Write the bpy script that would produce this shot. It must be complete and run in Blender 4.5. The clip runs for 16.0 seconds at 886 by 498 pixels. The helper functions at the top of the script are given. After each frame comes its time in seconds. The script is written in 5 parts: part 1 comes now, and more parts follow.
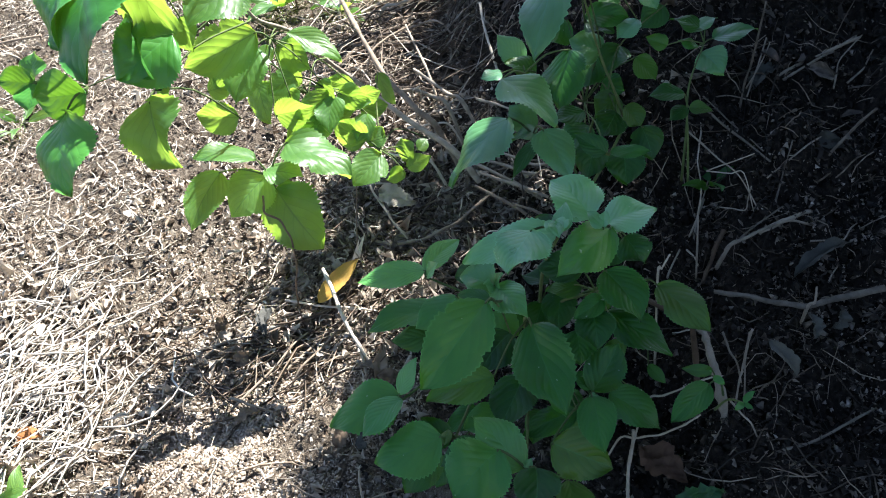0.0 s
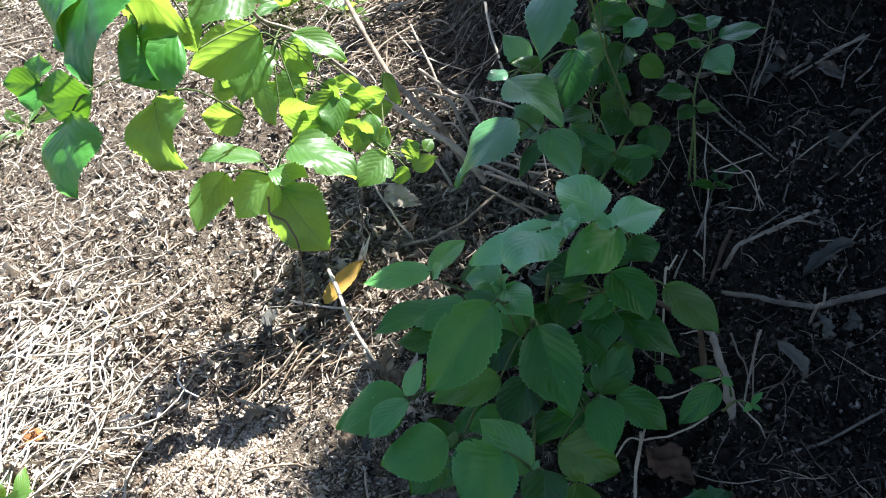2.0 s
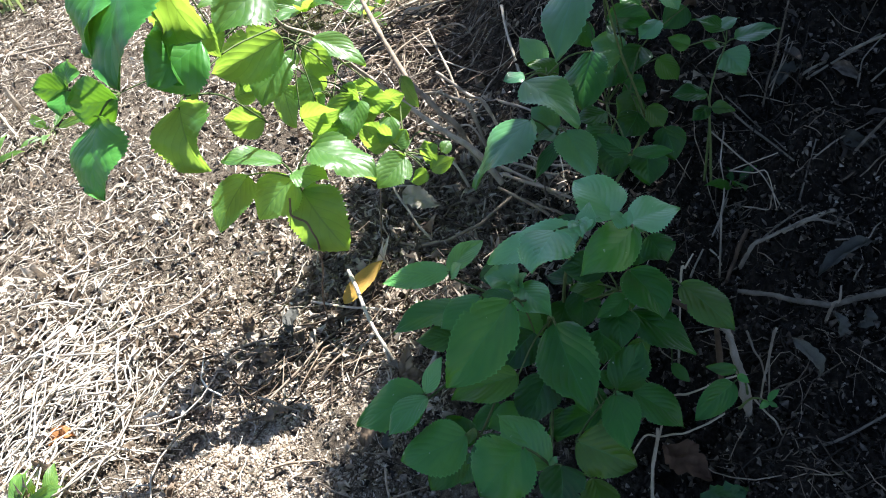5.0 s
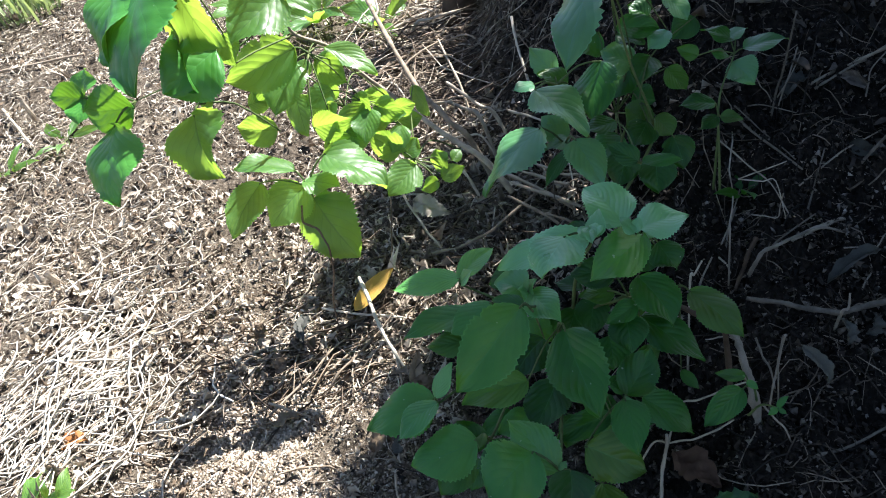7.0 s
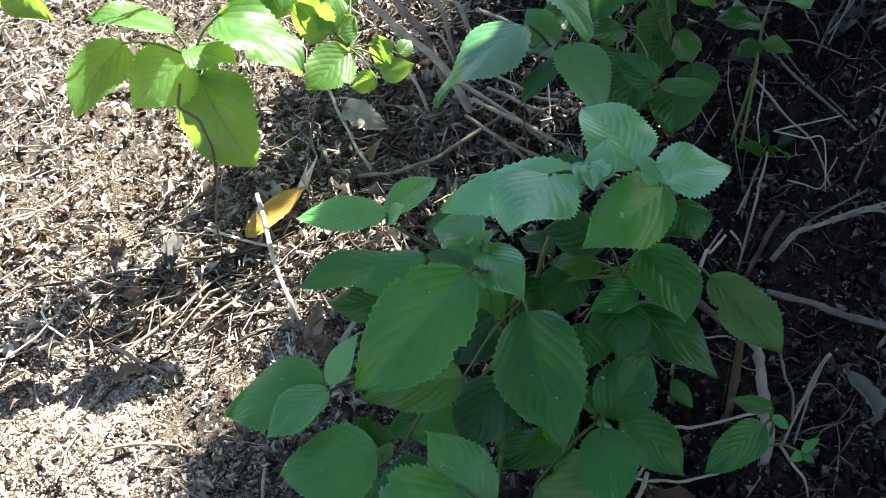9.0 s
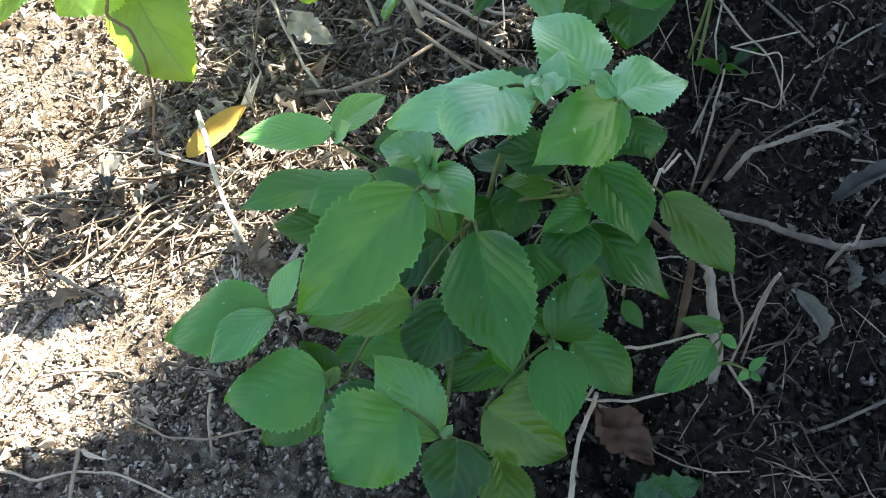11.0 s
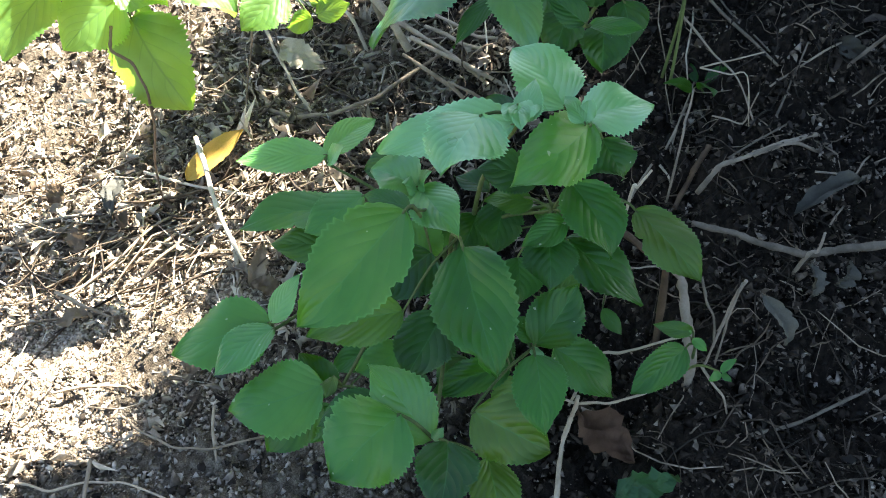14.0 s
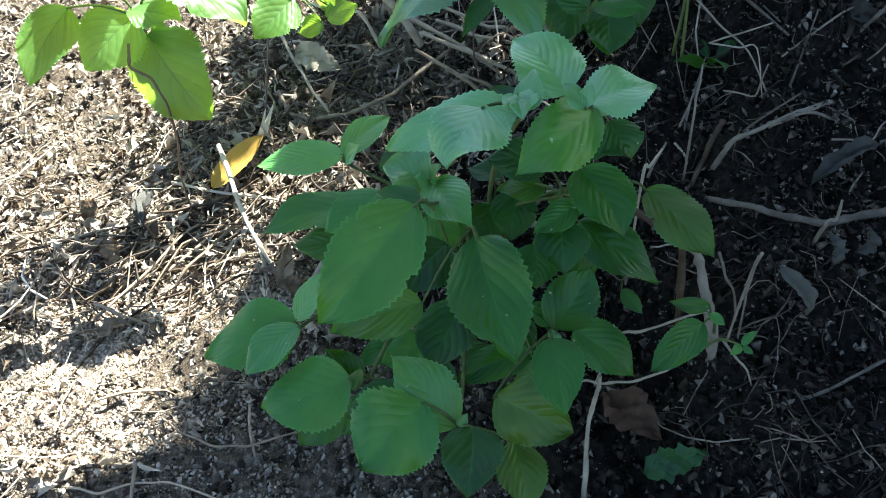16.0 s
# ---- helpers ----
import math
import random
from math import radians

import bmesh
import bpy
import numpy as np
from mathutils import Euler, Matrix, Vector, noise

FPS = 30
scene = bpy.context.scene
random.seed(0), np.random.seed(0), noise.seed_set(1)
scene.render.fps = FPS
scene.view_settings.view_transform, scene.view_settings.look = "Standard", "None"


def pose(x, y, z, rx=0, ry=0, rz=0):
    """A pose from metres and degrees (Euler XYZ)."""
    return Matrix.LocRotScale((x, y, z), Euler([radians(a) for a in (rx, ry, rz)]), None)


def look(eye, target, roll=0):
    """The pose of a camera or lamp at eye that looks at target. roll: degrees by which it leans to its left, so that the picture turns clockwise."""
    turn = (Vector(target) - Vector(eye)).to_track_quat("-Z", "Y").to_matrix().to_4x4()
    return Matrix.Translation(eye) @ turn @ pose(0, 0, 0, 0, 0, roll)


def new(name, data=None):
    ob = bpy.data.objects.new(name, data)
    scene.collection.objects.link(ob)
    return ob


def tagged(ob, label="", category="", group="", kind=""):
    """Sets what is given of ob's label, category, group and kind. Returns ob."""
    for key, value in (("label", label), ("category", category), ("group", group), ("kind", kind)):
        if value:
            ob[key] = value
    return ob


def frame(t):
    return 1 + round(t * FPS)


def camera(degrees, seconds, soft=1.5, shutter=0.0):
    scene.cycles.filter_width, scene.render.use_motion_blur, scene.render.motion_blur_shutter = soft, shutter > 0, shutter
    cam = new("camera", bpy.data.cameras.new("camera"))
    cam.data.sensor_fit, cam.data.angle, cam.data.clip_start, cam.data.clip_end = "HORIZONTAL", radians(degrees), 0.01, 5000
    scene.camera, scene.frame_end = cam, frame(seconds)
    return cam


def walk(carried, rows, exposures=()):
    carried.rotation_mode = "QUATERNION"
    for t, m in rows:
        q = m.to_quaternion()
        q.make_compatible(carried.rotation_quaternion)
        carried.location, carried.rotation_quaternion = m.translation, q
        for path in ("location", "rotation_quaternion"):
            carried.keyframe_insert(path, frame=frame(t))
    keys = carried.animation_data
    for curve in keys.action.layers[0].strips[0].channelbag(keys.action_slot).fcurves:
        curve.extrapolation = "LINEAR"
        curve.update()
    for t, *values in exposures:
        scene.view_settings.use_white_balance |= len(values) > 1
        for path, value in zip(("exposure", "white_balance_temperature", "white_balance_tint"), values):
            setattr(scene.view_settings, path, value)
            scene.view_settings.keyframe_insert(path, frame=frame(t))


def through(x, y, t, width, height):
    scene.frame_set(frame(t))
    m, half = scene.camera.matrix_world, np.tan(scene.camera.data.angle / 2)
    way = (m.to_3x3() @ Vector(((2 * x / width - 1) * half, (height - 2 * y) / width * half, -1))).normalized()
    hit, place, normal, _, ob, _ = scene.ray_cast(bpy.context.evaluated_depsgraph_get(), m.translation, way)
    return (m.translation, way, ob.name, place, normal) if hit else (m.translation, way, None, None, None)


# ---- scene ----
cam = camera(56.8, 16.0, 1.0)
PATH = [
    (0, (0.158, -0.744, 0.806), (0.093, 0.781, -0.486), -13.8),
    (0.5, (0.157, -0.742, 0.805), (0.088, 0.784, -0.486), -13.9),
    (1, (0.157, -0.744, 0.808), (0.085, 0.781, -0.484), -14.0),
    (1.5, (0.157, -0.741, 0.806), (0.082, 0.786, -0.484), -14.1),
    (2, (0.157, -0.74, 0.805), (0.08, 0.786, -0.486), -14.2),
    (2.5, (0.157, -0.742, 0.806), (0.078, 0.785, -0.483), -14.4),
    (3, (0.156, -0.74, 0.802), (0.074, 0.786, -0.488), -14.4),
    (3.5, (0.159, -0.746, 0.81), (0.076, 0.785, -0.474), -14.4),
    (4, (0.158, -0.747, 0.81), (0.065, 0.783, -0.474), -14.7),
    (6.5, (0.153, -0.764, 0.817), (0.023, 0.786, -0.44), -15.6),
    (7, (0.152, -0.764, 0.814), (0.023, 0.791, -0.438), -15.4),
    (7.5, (0.148, -0.764, 0.809), (0.007, 0.777, -0.458), -15.0),
    (8, (0.15, -0.741, 0.794), (0.011, 0.766, -0.514), -13.7),
    (8.5, (0.147, -0.647, 0.715), (0.114, 0.797, -0.668), -6.4),
    (9, (0.148, -0.551, 0.635), (0.144, 0.881, -0.76), -4.9),
    (9.5, (0.151, -0.526, 0.605), (0.204, 0.861, -0.836), -3.2),
    (9.7, (0.152, -0.531, 0.599), (0.211, 0.801, -0.891), -3.0),
    (11.8, (0.158, -0.546, 0.629), (0.259, 0.74, -0.899), -1.7),
    (12, (0.16, -0.55, 0.63), (0.266, 0.739, -0.896), -1.6),
    (12.5, (0.161, -0.555, 0.637), (0.28, 0.737, -0.885), -1.3),
    (13, (0.156, -0.558, 0.64), (0.272, 0.74, -0.877), -1.7),
    (13.5, (0.157, -0.563, 0.647), (0.269, 0.744, -0.863), -2.2),
    (14, (0.156, -0.565, 0.65), (0.262, 0.747, -0.857), -2.7),
    (14.5, (0.159, -0.567, 0.656), (0.253, 0.75, -0.846), -3.3),
    (15, (0.163, -0.565, 0.664), (0.229, 0.751, -0.84), -5.0),
    (15.5, (0.171, -0.576, 0.66), (0.2, 0.737, -0.848), -7.7),
    (16, (0.173, -0.576, 0.66), (0.183, 0.73, -0.856), -9.3),
]
walk(cam, [(t, look(eye, target, roll)) for t, eye, target, roll in PATH], [(0, 2.36, 5900, 10), (4, 2.34, 5900, 10), (6.5, 2.2, 5900, 10), (7, 2.25, 5950, 10), (8, 2.35, 6000, 10), (9, 2.8, 6150, 9), (9.5, 2.9, 6200, 9), (12.2, 3.92, 7000, 9), (13.5, 3.55, 6800, 8), (14.5, 3.28, 6450, 4), (16, 2.95, 6100, 3)])

# ---- light ----
SUN = Vector((0.72, 0.70, 0.0)).normalized() * math.cos(radians(50)) + Vector((0, 0, math.sin(radians(50))))
world = bpy.data.worlds.new("sky")
scene.world = world
world.use_nodes = True
sky = world.node_tree.nodes.new("ShaderNodeTexSky")
sky.sky_type, sky.sun_disc = "NISHITA", False
sky.sun_elevation, sky.sun_rotation = radians(50), math.atan2(0.72, 0.70)
world.node_tree.links.new(sky.outputs[0], world.node_tree.nodes["Background"].inputs[0])
world.node_tree.nodes["Background"].inputs[1].default_value = 0.05
sun = new("sun", bpy.data.lights.new("sun", "SUN"))
sun.data.energy, sun.data.angle, sun.data.color = 5.0, radians(0.45), (1.0, 0.95, 0.86)
sun.matrix_world = look(SUN * 20, (0, 0, 0))

# ---- materials ----
def nodes_of(name):
    m = bpy.data.materials.new(name)
    m.use_nodes = True
    t = m.node_tree
    return m, t, t.nodes["Principled BSDF"], t.nodes["Material Output"]


def add(t, kind, **values):
    n = t.nodes.new(kind)
    for key, value in values.items():
        n.inputs[key.replace("_", " ")].default_value = value
    return n


def ramp(t, fac, stops):
    r = t.nodes.new("ShaderNodeValToRGB")
    while len(r.color_ramp.elements) < len(stops):
        r.color_ramp.elements.new(0.5)
    for e, (p, c) in zip(r.color_ramp.elements, stops):
        e.position, e.color = p, (*c, 1)
    t.links.new(fac, r.inputs[0])
    return r.outputs[0]


def math_node(t, op, a, b=None, c=None):
    n = t.nodes.new("ShaderNodeMath")
    n.operation = op
    for i, v in enumerate((a, b, c)):
        if v is None:
            continue
        if isinstance(v, (int, float)):
            n.inputs[i].default_value = v
        else:
            t.links.new(v, n.inputs[i])
    return n.outputs[0]


def mix(t, fac, a, b, blend="MIX"):
    n = t.nodes.new("ShaderNodeMix")
    n.data_type, n.blend_type = "RGBA", blend
    for sock, v in ((n.inputs[0], fac), (n.inputs[6], a), (n.inputs[7], b)):
        if isinstance(v, (int, float)):
            sock.default_value = v
        elif isinstance(v, tuple):
            sock.default_value = (*v, 1)
        else:
            t.links.new(v, sock)
    return n.outputs[2]


def bump(t, height, strength, distance, shader):
    b = add(t, "ShaderNodeBump", Strength=strength, Distance=distance)
    t.links.new(height, b.inputs["Height"])
    t.links.new(b.outputs[0], shader.inputs["Normal"])
    return b


def obj_coords(t):
    return t.nodes.new("ShaderNodeNewGeometry").outputs["Position"]


def tex_noise(t, vec, scale, detail=4.0):
    n = add(t, "ShaderNodeTexNoise", Scale=scale, Detail=detail)
    t.links.new(vec, n.inputs["Vector"])
    return n.outputs["Fac"]


def leaf_material(name, dark, light, through, gloss, relief=0.2, shine=0.4, veins=0.2, clear=0.28, yellowing=0.0, pairs=5.4):
    """A green leaf: net of veins from its own length and width, light shining through."""
    m, t, p, out = nodes_of(name)
    uv = t.nodes.new("ShaderNodeUVMap")
    sep = t.nodes.new("ShaderNodeSeparateXYZ")
    t.links.new(uv.outputs[0], sep.inputs[0])
    s = sep.outputs[0]
    pos = obj_coords(t)
    small = tex_noise(t, pos, 900.0, 3.0)
    large = tex_noise(t, pos, 38.0, 3.0)
    rnd = t.nodes.new("ShaderNodeObjectInfo").outputs["Random"]
    a = math_node(t, "ABSOLUTE", math_node(t, "MULTIPLY_ADD", sep.outputs[1], 2.0, -1.0))
    curve = math_node(t, "MULTIPLY", math_node(t, "POWER", a, 1.1), 0.52)
    bent = math_node(t, "MULTIPLY_ADD", large, 0.05, math_node(t, "SUBTRACT", s, curve))
    ph = math_node(t, "FRACT", math_node(t, "MULTIPLY", bent, math_node(t, "MULTIPLY_ADD", rnd, 1.6, pairs)))
    tri = math_node(t, "ABSOLUTE", math_node(t, "SUBTRACT", ph, 0.5))
    side = math_node(t, "MAXIMUM", math_node(t, "SUBTRACT", 1.0, math_node(t, "MULTIPLY", tri, 15.0)), 0.0)
    side = math_node(t, "MULTIPLY", side, math_node(t, "SUBTRACT", 1.0, math_node(t, "MULTIPLY", a, 0.7)))
    mid = math_node(t, "MAXIMUM", math_node(t, "SUBTRACT", 1.0, math_node(t, "MULTIPLY", a, 26.0)), 0.0)
    vein = math_node(t, "MINIMUM", math_node(t, "ADD", math_node(t, "MULTIPLY", side, 0.45), mid), 1.0)
    tone = math_node(t, "ADD", math_node(t, "MULTIPLY", large, 0.7), math_node(t, "MULTIPLY", math_node(t, "SUBTRACT", rnd, 0.5), 0.65))
    base = ramp(t, tone, [(0.0, dark), (0.8, light)])
    old = ramp(t, math_node(t, "FRACT", math_node(t, "MULTIPLY", rnd, 7.31)), [(0.72, (0, 0, 0)), (1.0, (1, 1, 1))])
    base = mix(t, math_node(t, "MULTIPLY", old, yellowing), base, (0.14, 0.19, 0.02))
    base = mix(t, math_node(t, "MULTIPLY", vein, veins), base, tuple(min(1, 1.6 * c + 0.03) for c in light))
    rim = ramp(t, a, [(0.93, (0, 0, 0)), (1.0, (1, 1, 1))])
    base = mix(t, math_node(t, "MULTIPLY", rim, 0.35), base, tuple(min(1, 1.8 * c + 0.05) for c in light))
    specks = ramp(t, tex_noise(t, pos, 190.0, 1.0), [(0.785, (0, 0, 0)), (0.80, (1, 1, 1))])
    base = mix(t, math_node(t, "MULTIPLY", specks, 0.6), base, (0.42, 0.48, 0.30))
    t.links.new(base, p.inputs["Base Color"])
    t.links.new(math_node(t, "MULTIPLY_ADD", large, 0.24, gloss - 0.12), p.inputs["Roughness"])
    p.inputs["Specular IOR Level"].default_value = shine
    puff = math_node(t, "SINE", math_node(t, "MULTIPLY", tri, math.pi))
    height = math_node(t, "SUBTRACT", puff, math_node(t, "MULTIPLY", vein, 0.35))
    height = math_node(t, "ADD", height, math_node(t, "ADD", math_node(t, "MULTIPLY", small, 0.10), math_node(t, "MULTIPLY", tex_noise(t, pos, 120.0, 2.0), 0.5)))
    bm = bump(t, height, relief, 0.0022, p)
    tr = t.nodes.new("ShaderNodeBsdfTranslucent")
    glow = mix(t, math_node(t, "MINIMUM", math_node(t, "MULTIPLY", vein, 1.2), 0.75), mix(t, tone, tuple(0.75 * c for c in through), through), tuple(0.45 * c for c in through))
    t.links.new(glow, tr.inputs["Color"])
    t.links.new(bm.outputs[0], tr.inputs["Normal"])
    mx = t.nodes.new("ShaderNodeMixShader")
    mx.inputs[0].default_value = clear
    t.links.new(p.outputs[0], mx.inputs[1])
    t.links.new(tr.outputs[0], mx.inputs[2])
    t.links.new(mx.outputs[0], out.inputs["Surface"])
    return m


def dry_material(name, stops, rough=0.8, island=True, fine=700.0, relief=0.0006, through=0.0):
    """Dead plant matter or soil bits: colour by piece, grain and blotches at two sizes."""
    m, t, p, out = nodes_of(name)
    pos = obj_coords(t)
    if island:
        rnd = t.nodes.new("ShaderNodeNewGeometry").outputs["Random Per Island"]
    else:
        rnd = t.nodes.new("ShaderNodeObjectInfo").outputs["Random"]
    large = tex_noise(t, pos, 90.0)
    small = tex_noise(t, pos, fine, 6.0)
    tone = math_node(t, "ADD", math_node(t, "MULTIPLY", rnd, 0.72), math_node(t, "MULTIPLY_ADD", large, 0.5, -0.12))
    base = ramp(t, tone, stops)
    base = mix(t, math_node(t, "MULTIPLY_ADD", small, 0.9, -0.15), mix(t, 1.0, base, (0.62, 0.58, 0.55), "MULTIPLY"), base)
    t.links.new(base, p.inputs["Base Color"])
    p.inputs["Roughness"].default_value = rough
    p.inputs["Specular IOR Level"].default_value = 0.3
    bump(t, small, 0.7, relief, p)
    if through:
        tr = t.nodes.new("ShaderNodeBsdfTranslucent")
        t.links.new(base, tr.inputs["Color"])
        mx = t.nodes.new("ShaderNodeMixShader")
        mx.inputs[0].default_value = through
        t.links.new(p.outputs[0], mx.inputs[1])
        t.links.new(tr.outputs[0], mx.inputs[2])
        t.links.new(mx.outputs[0], out.inputs["Surface"])
    return m


def soil_material():
    m, t, p, out = nodes_of("dark garden soil")
    pos = obj_coords(t)
    big, mid_, fine = tex_noise(t, pos, 7.0), tex_noise(t, pos, 120.0, 6.0), tex_noise(t, pos, 900.0, 6.0)
    tone = math_node(t, "ADD", math_node(t, "MULTIPLY", mid_, 0.7), math_node(t, "MULTIPLY", big, 0.35))
    # Ramp pushed near black so the bank's deep shade sits in the colour.
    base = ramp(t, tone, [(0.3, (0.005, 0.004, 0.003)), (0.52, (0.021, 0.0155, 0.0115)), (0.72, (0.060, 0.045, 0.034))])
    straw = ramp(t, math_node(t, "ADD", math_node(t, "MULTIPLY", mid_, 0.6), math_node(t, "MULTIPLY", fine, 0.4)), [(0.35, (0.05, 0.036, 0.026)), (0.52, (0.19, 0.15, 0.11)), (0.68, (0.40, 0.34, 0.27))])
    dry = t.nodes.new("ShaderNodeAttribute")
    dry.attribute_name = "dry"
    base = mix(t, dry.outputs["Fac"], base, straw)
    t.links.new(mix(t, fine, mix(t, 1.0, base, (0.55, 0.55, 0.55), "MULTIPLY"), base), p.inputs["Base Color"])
    p.inputs["Roughness"].default_value = 0.95
    p.inputs["Specular IOR Level"].default_value = 0.15
    bump(t, math_node(t, "ADD", mid_, math_node(t, "MULTIPLY", fine, 0.4)), 1.0, 0.011, p)
    return m


def bark_material(name, dark, light, scale=1.0):
    m, t, p, out = nodes_of(name)
    co = t.nodes.new("ShaderNodeTexCoord").outputs["Object"]
    a, b = tex_noise(t, co, 60.0 * scale, 5.0), tex_noise(t, co, 600.0 * scale, 5.0)
    rnd = t.nodes.new("ShaderNodeObjectInfo").outputs["Random"]
    tone = math_node(t, "ADD", math_node(t, "MULTIPLY", a, 0.75), math_node(t, "MULTIPLY_ADD", rnd, 0.4, -0.1))
    base = ramp(t, tone, [(0.2, dark), (0.7, light)])
    t.links.new(mix(t, b, mix(t, 1.0, base, (0.6, 0.57, 0.54), "MULTIPLY"), base), p.inputs["Base Color"])
    p.inputs["Roughness"].default_value = 0.85
    p.inputs["Specular IOR Level"].default_value = 0.25
    bump(t, math_node(t, "ADD", a, math_node(t, "MULTIPLY", b, 0.4)), 0.8, 0.001, p)
    return m


# Base darkened to carry the shade low in the plants.
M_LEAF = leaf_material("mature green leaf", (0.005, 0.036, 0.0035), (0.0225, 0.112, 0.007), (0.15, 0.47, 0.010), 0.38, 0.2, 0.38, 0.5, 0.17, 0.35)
# Painted light: lifts bounce-lit leaves over M_LEAF, dulls shaded ones below M_YOUNG.
M_TONED = leaf_material("green leaf toned for its light", (0.026, 0.120, 0.016), (0.066, 0.225, 0.036), (0.26, 0.55, 0.025), 0.36, 0.14, 0.48, 0.28, 0.25, 0.15)
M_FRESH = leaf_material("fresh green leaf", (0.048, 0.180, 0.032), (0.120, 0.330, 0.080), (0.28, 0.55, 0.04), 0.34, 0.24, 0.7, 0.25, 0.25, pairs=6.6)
M_TEAL = leaf_material("blue-green leaf", (0.040, 0.140, 0.048), (0.100, 0.275, 0.105), (0.28, 0.55, 0.04), 0.34, 0.15, 0.85, 0.25, 0.28, 0.2)
M_YOUNG = leaf_material("young green leaf", (0.050, 0.15, 0.030), (0.12, 0.25, 0.06), (0.40, 0.62, 0.06), 0.40, 0.16, 0.7, 0.15, 0.6)
# Young tips are pale; the sky's sheen is partly in this colour.
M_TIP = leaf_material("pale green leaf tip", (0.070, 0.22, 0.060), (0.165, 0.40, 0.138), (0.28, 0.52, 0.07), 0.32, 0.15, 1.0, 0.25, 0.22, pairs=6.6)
M_STEM = bark_material("green plant stem", (0.05, 0.09, 0.025), (0.16, 0.2, 0.07), 2.0)
M_GRASS = leaf_material("grass blade", (0.08, 0.13, 0.05), (0.30, 0.36, 0.19), (0.40, 0.48, 0.14), 0.45, 0.1, 0.5, 0.0, 0.3)
M_SOIL = soil_material()
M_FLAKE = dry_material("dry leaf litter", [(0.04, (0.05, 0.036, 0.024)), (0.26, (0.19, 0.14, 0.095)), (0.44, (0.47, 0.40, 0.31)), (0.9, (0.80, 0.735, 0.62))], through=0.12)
# Decayed bits and stalks on the bank; shade is put into their colour.
M_ROT_SHADE = dry_material("shade-darkened decayed leaf bits", [(0.05, (0.007, 0.0055, 0.004)), (0.45, (0.025, 0.019, 0.015)), (0.68, (0.085, 0.067, 0.052)), (0.85, (0.25, 0.21, 0.17))], rough=0.75)
M_STALK_SHADE = dry_material("weathered stalk, shade-darkened", [(0.05, (0.010, 0.0075, 0.005)), (0.5, (0.036, 0.027, 0.019)), (0.68, (0.16, 0.125, 0.09)), (0.85, (0.36, 0.30, 0.23))], rough=0.7)
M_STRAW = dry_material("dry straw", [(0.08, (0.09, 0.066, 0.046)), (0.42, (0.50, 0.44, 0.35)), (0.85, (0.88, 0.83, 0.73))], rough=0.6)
# Soil crumbs are darkened too, to deepen the bank's shade.
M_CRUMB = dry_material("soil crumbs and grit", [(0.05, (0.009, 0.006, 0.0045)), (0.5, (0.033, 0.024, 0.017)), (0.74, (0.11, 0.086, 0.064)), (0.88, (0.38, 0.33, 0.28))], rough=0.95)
M_GRIT = dry_material("pale grit", [(0.05, (0.08, 0.065, 0.05)), (0.42, (0.25, 0.21, 0.17)), (0.72, (0.42, 0.37, 0.31)), (0.9, (0.66, 0.61, 0.54))], rough=0.9)
M_SAND = dry_material("crumbled litter", [(0.05, (0.09, 0.065, 0.045)), (0.35, (0.36, 0.285, 0.21)), (0.8, (0.74, 0.66, 0.55))], rough=0.9)
M_BRUSH = dry_material("dry brushwood", [(0.05, (0.03, 0.021, 0.015)), (0.42, (0.12, 0.088, 0.06)), (0.62, (0.27, 0.21, 0.15)), (0.82, (0.66, 0.59, 0.48))], rough=0.75)
M_MULCH = dry_material("brown leaf mulch", [(0.05, (0.03, 0.023, 0.017)), (0.32, (0.15, 0.12, 0.092)), (0.56, (0.31, 0.265, 0.21)), (0.85, (0.58, 0.52, 0.43))], rough=0.75, through=0.1)
M_BLEACH = dry_material("bleached straw", [(0.05, (0.34, 0.30, 0.24)), (0.4, (0.66, 0.61, 0.53)), (0.85, (0.90, 0.87, 0.80))], rough=0.6)
M_SHELL = dry_material("bleached dead leaf", [(0.1, (0.42, 0.37, 0.28)), (0.9, (0.62, 0.56, 0.46))], island=False, through=0.15)
M_PALE = bark_material("bleached dry wood", (0.30, 0.245, 0.18), (0.64, 0.56, 0.45))
M_TWIG = bark_material("dry tan twig", (0.16, 0.12, 0.085), (0.44, 0.36, 0.27))
M_BRANCH = bark_material("grey dead wood", (0.095, 0.080, 0.064), (0.32, 0.27, 0.215))
M_BARK = bark_material("brown bark", (0.06, 0.04, 0.027), (0.19, 0.13, 0.085))
M_YELLOW = dry_material("yellow autumn leaf", [(0.1, (0.46, 0.26, 0.05)), (0.9, (0.60, 0.38, 0.08))], island=False, rough=0.5, through=0.2)
M_DEAD = dry_material("pale dead leaf", [(0.1, (0.17, 0.12, 0.078)), (0.9, (0.36, 0.28, 0.195))], island=False, through=0.12)
M_DEADGREY = dry_material("withered grey leaf", [(0.1, (0.05, 0.05, 0.043)), (0.9, (0.15, 0.145, 0.12))], island=False, rough=0.65, through=0.08)
M_BROWN = dry_material("brown dead leaf", [(0.1, (0.04, 0.024, 0.015)), (0.9, (0.12, 0.066, 0.038))], island=False)
M_ORANGE = dry_material("orange dead leaf", [(0.1, (0.38, 0.17, 0.06)), (0.9, (0.55, 0.28, 0.10))], island=False, through=0.15)
M_FALLEN = leaf_material("fallen green leaf", (0.012, 0.05, 0.016), (0.03, 0.10, 0.03), (0.12, 0.25, 0.03), 0.5)

# ---- ground ----
def smooth(a, b, v):
    k = np.clip((np.asarray(v, float) - a) / (b - a), 0, 1)
    return k * k * (3 - 2 * k)


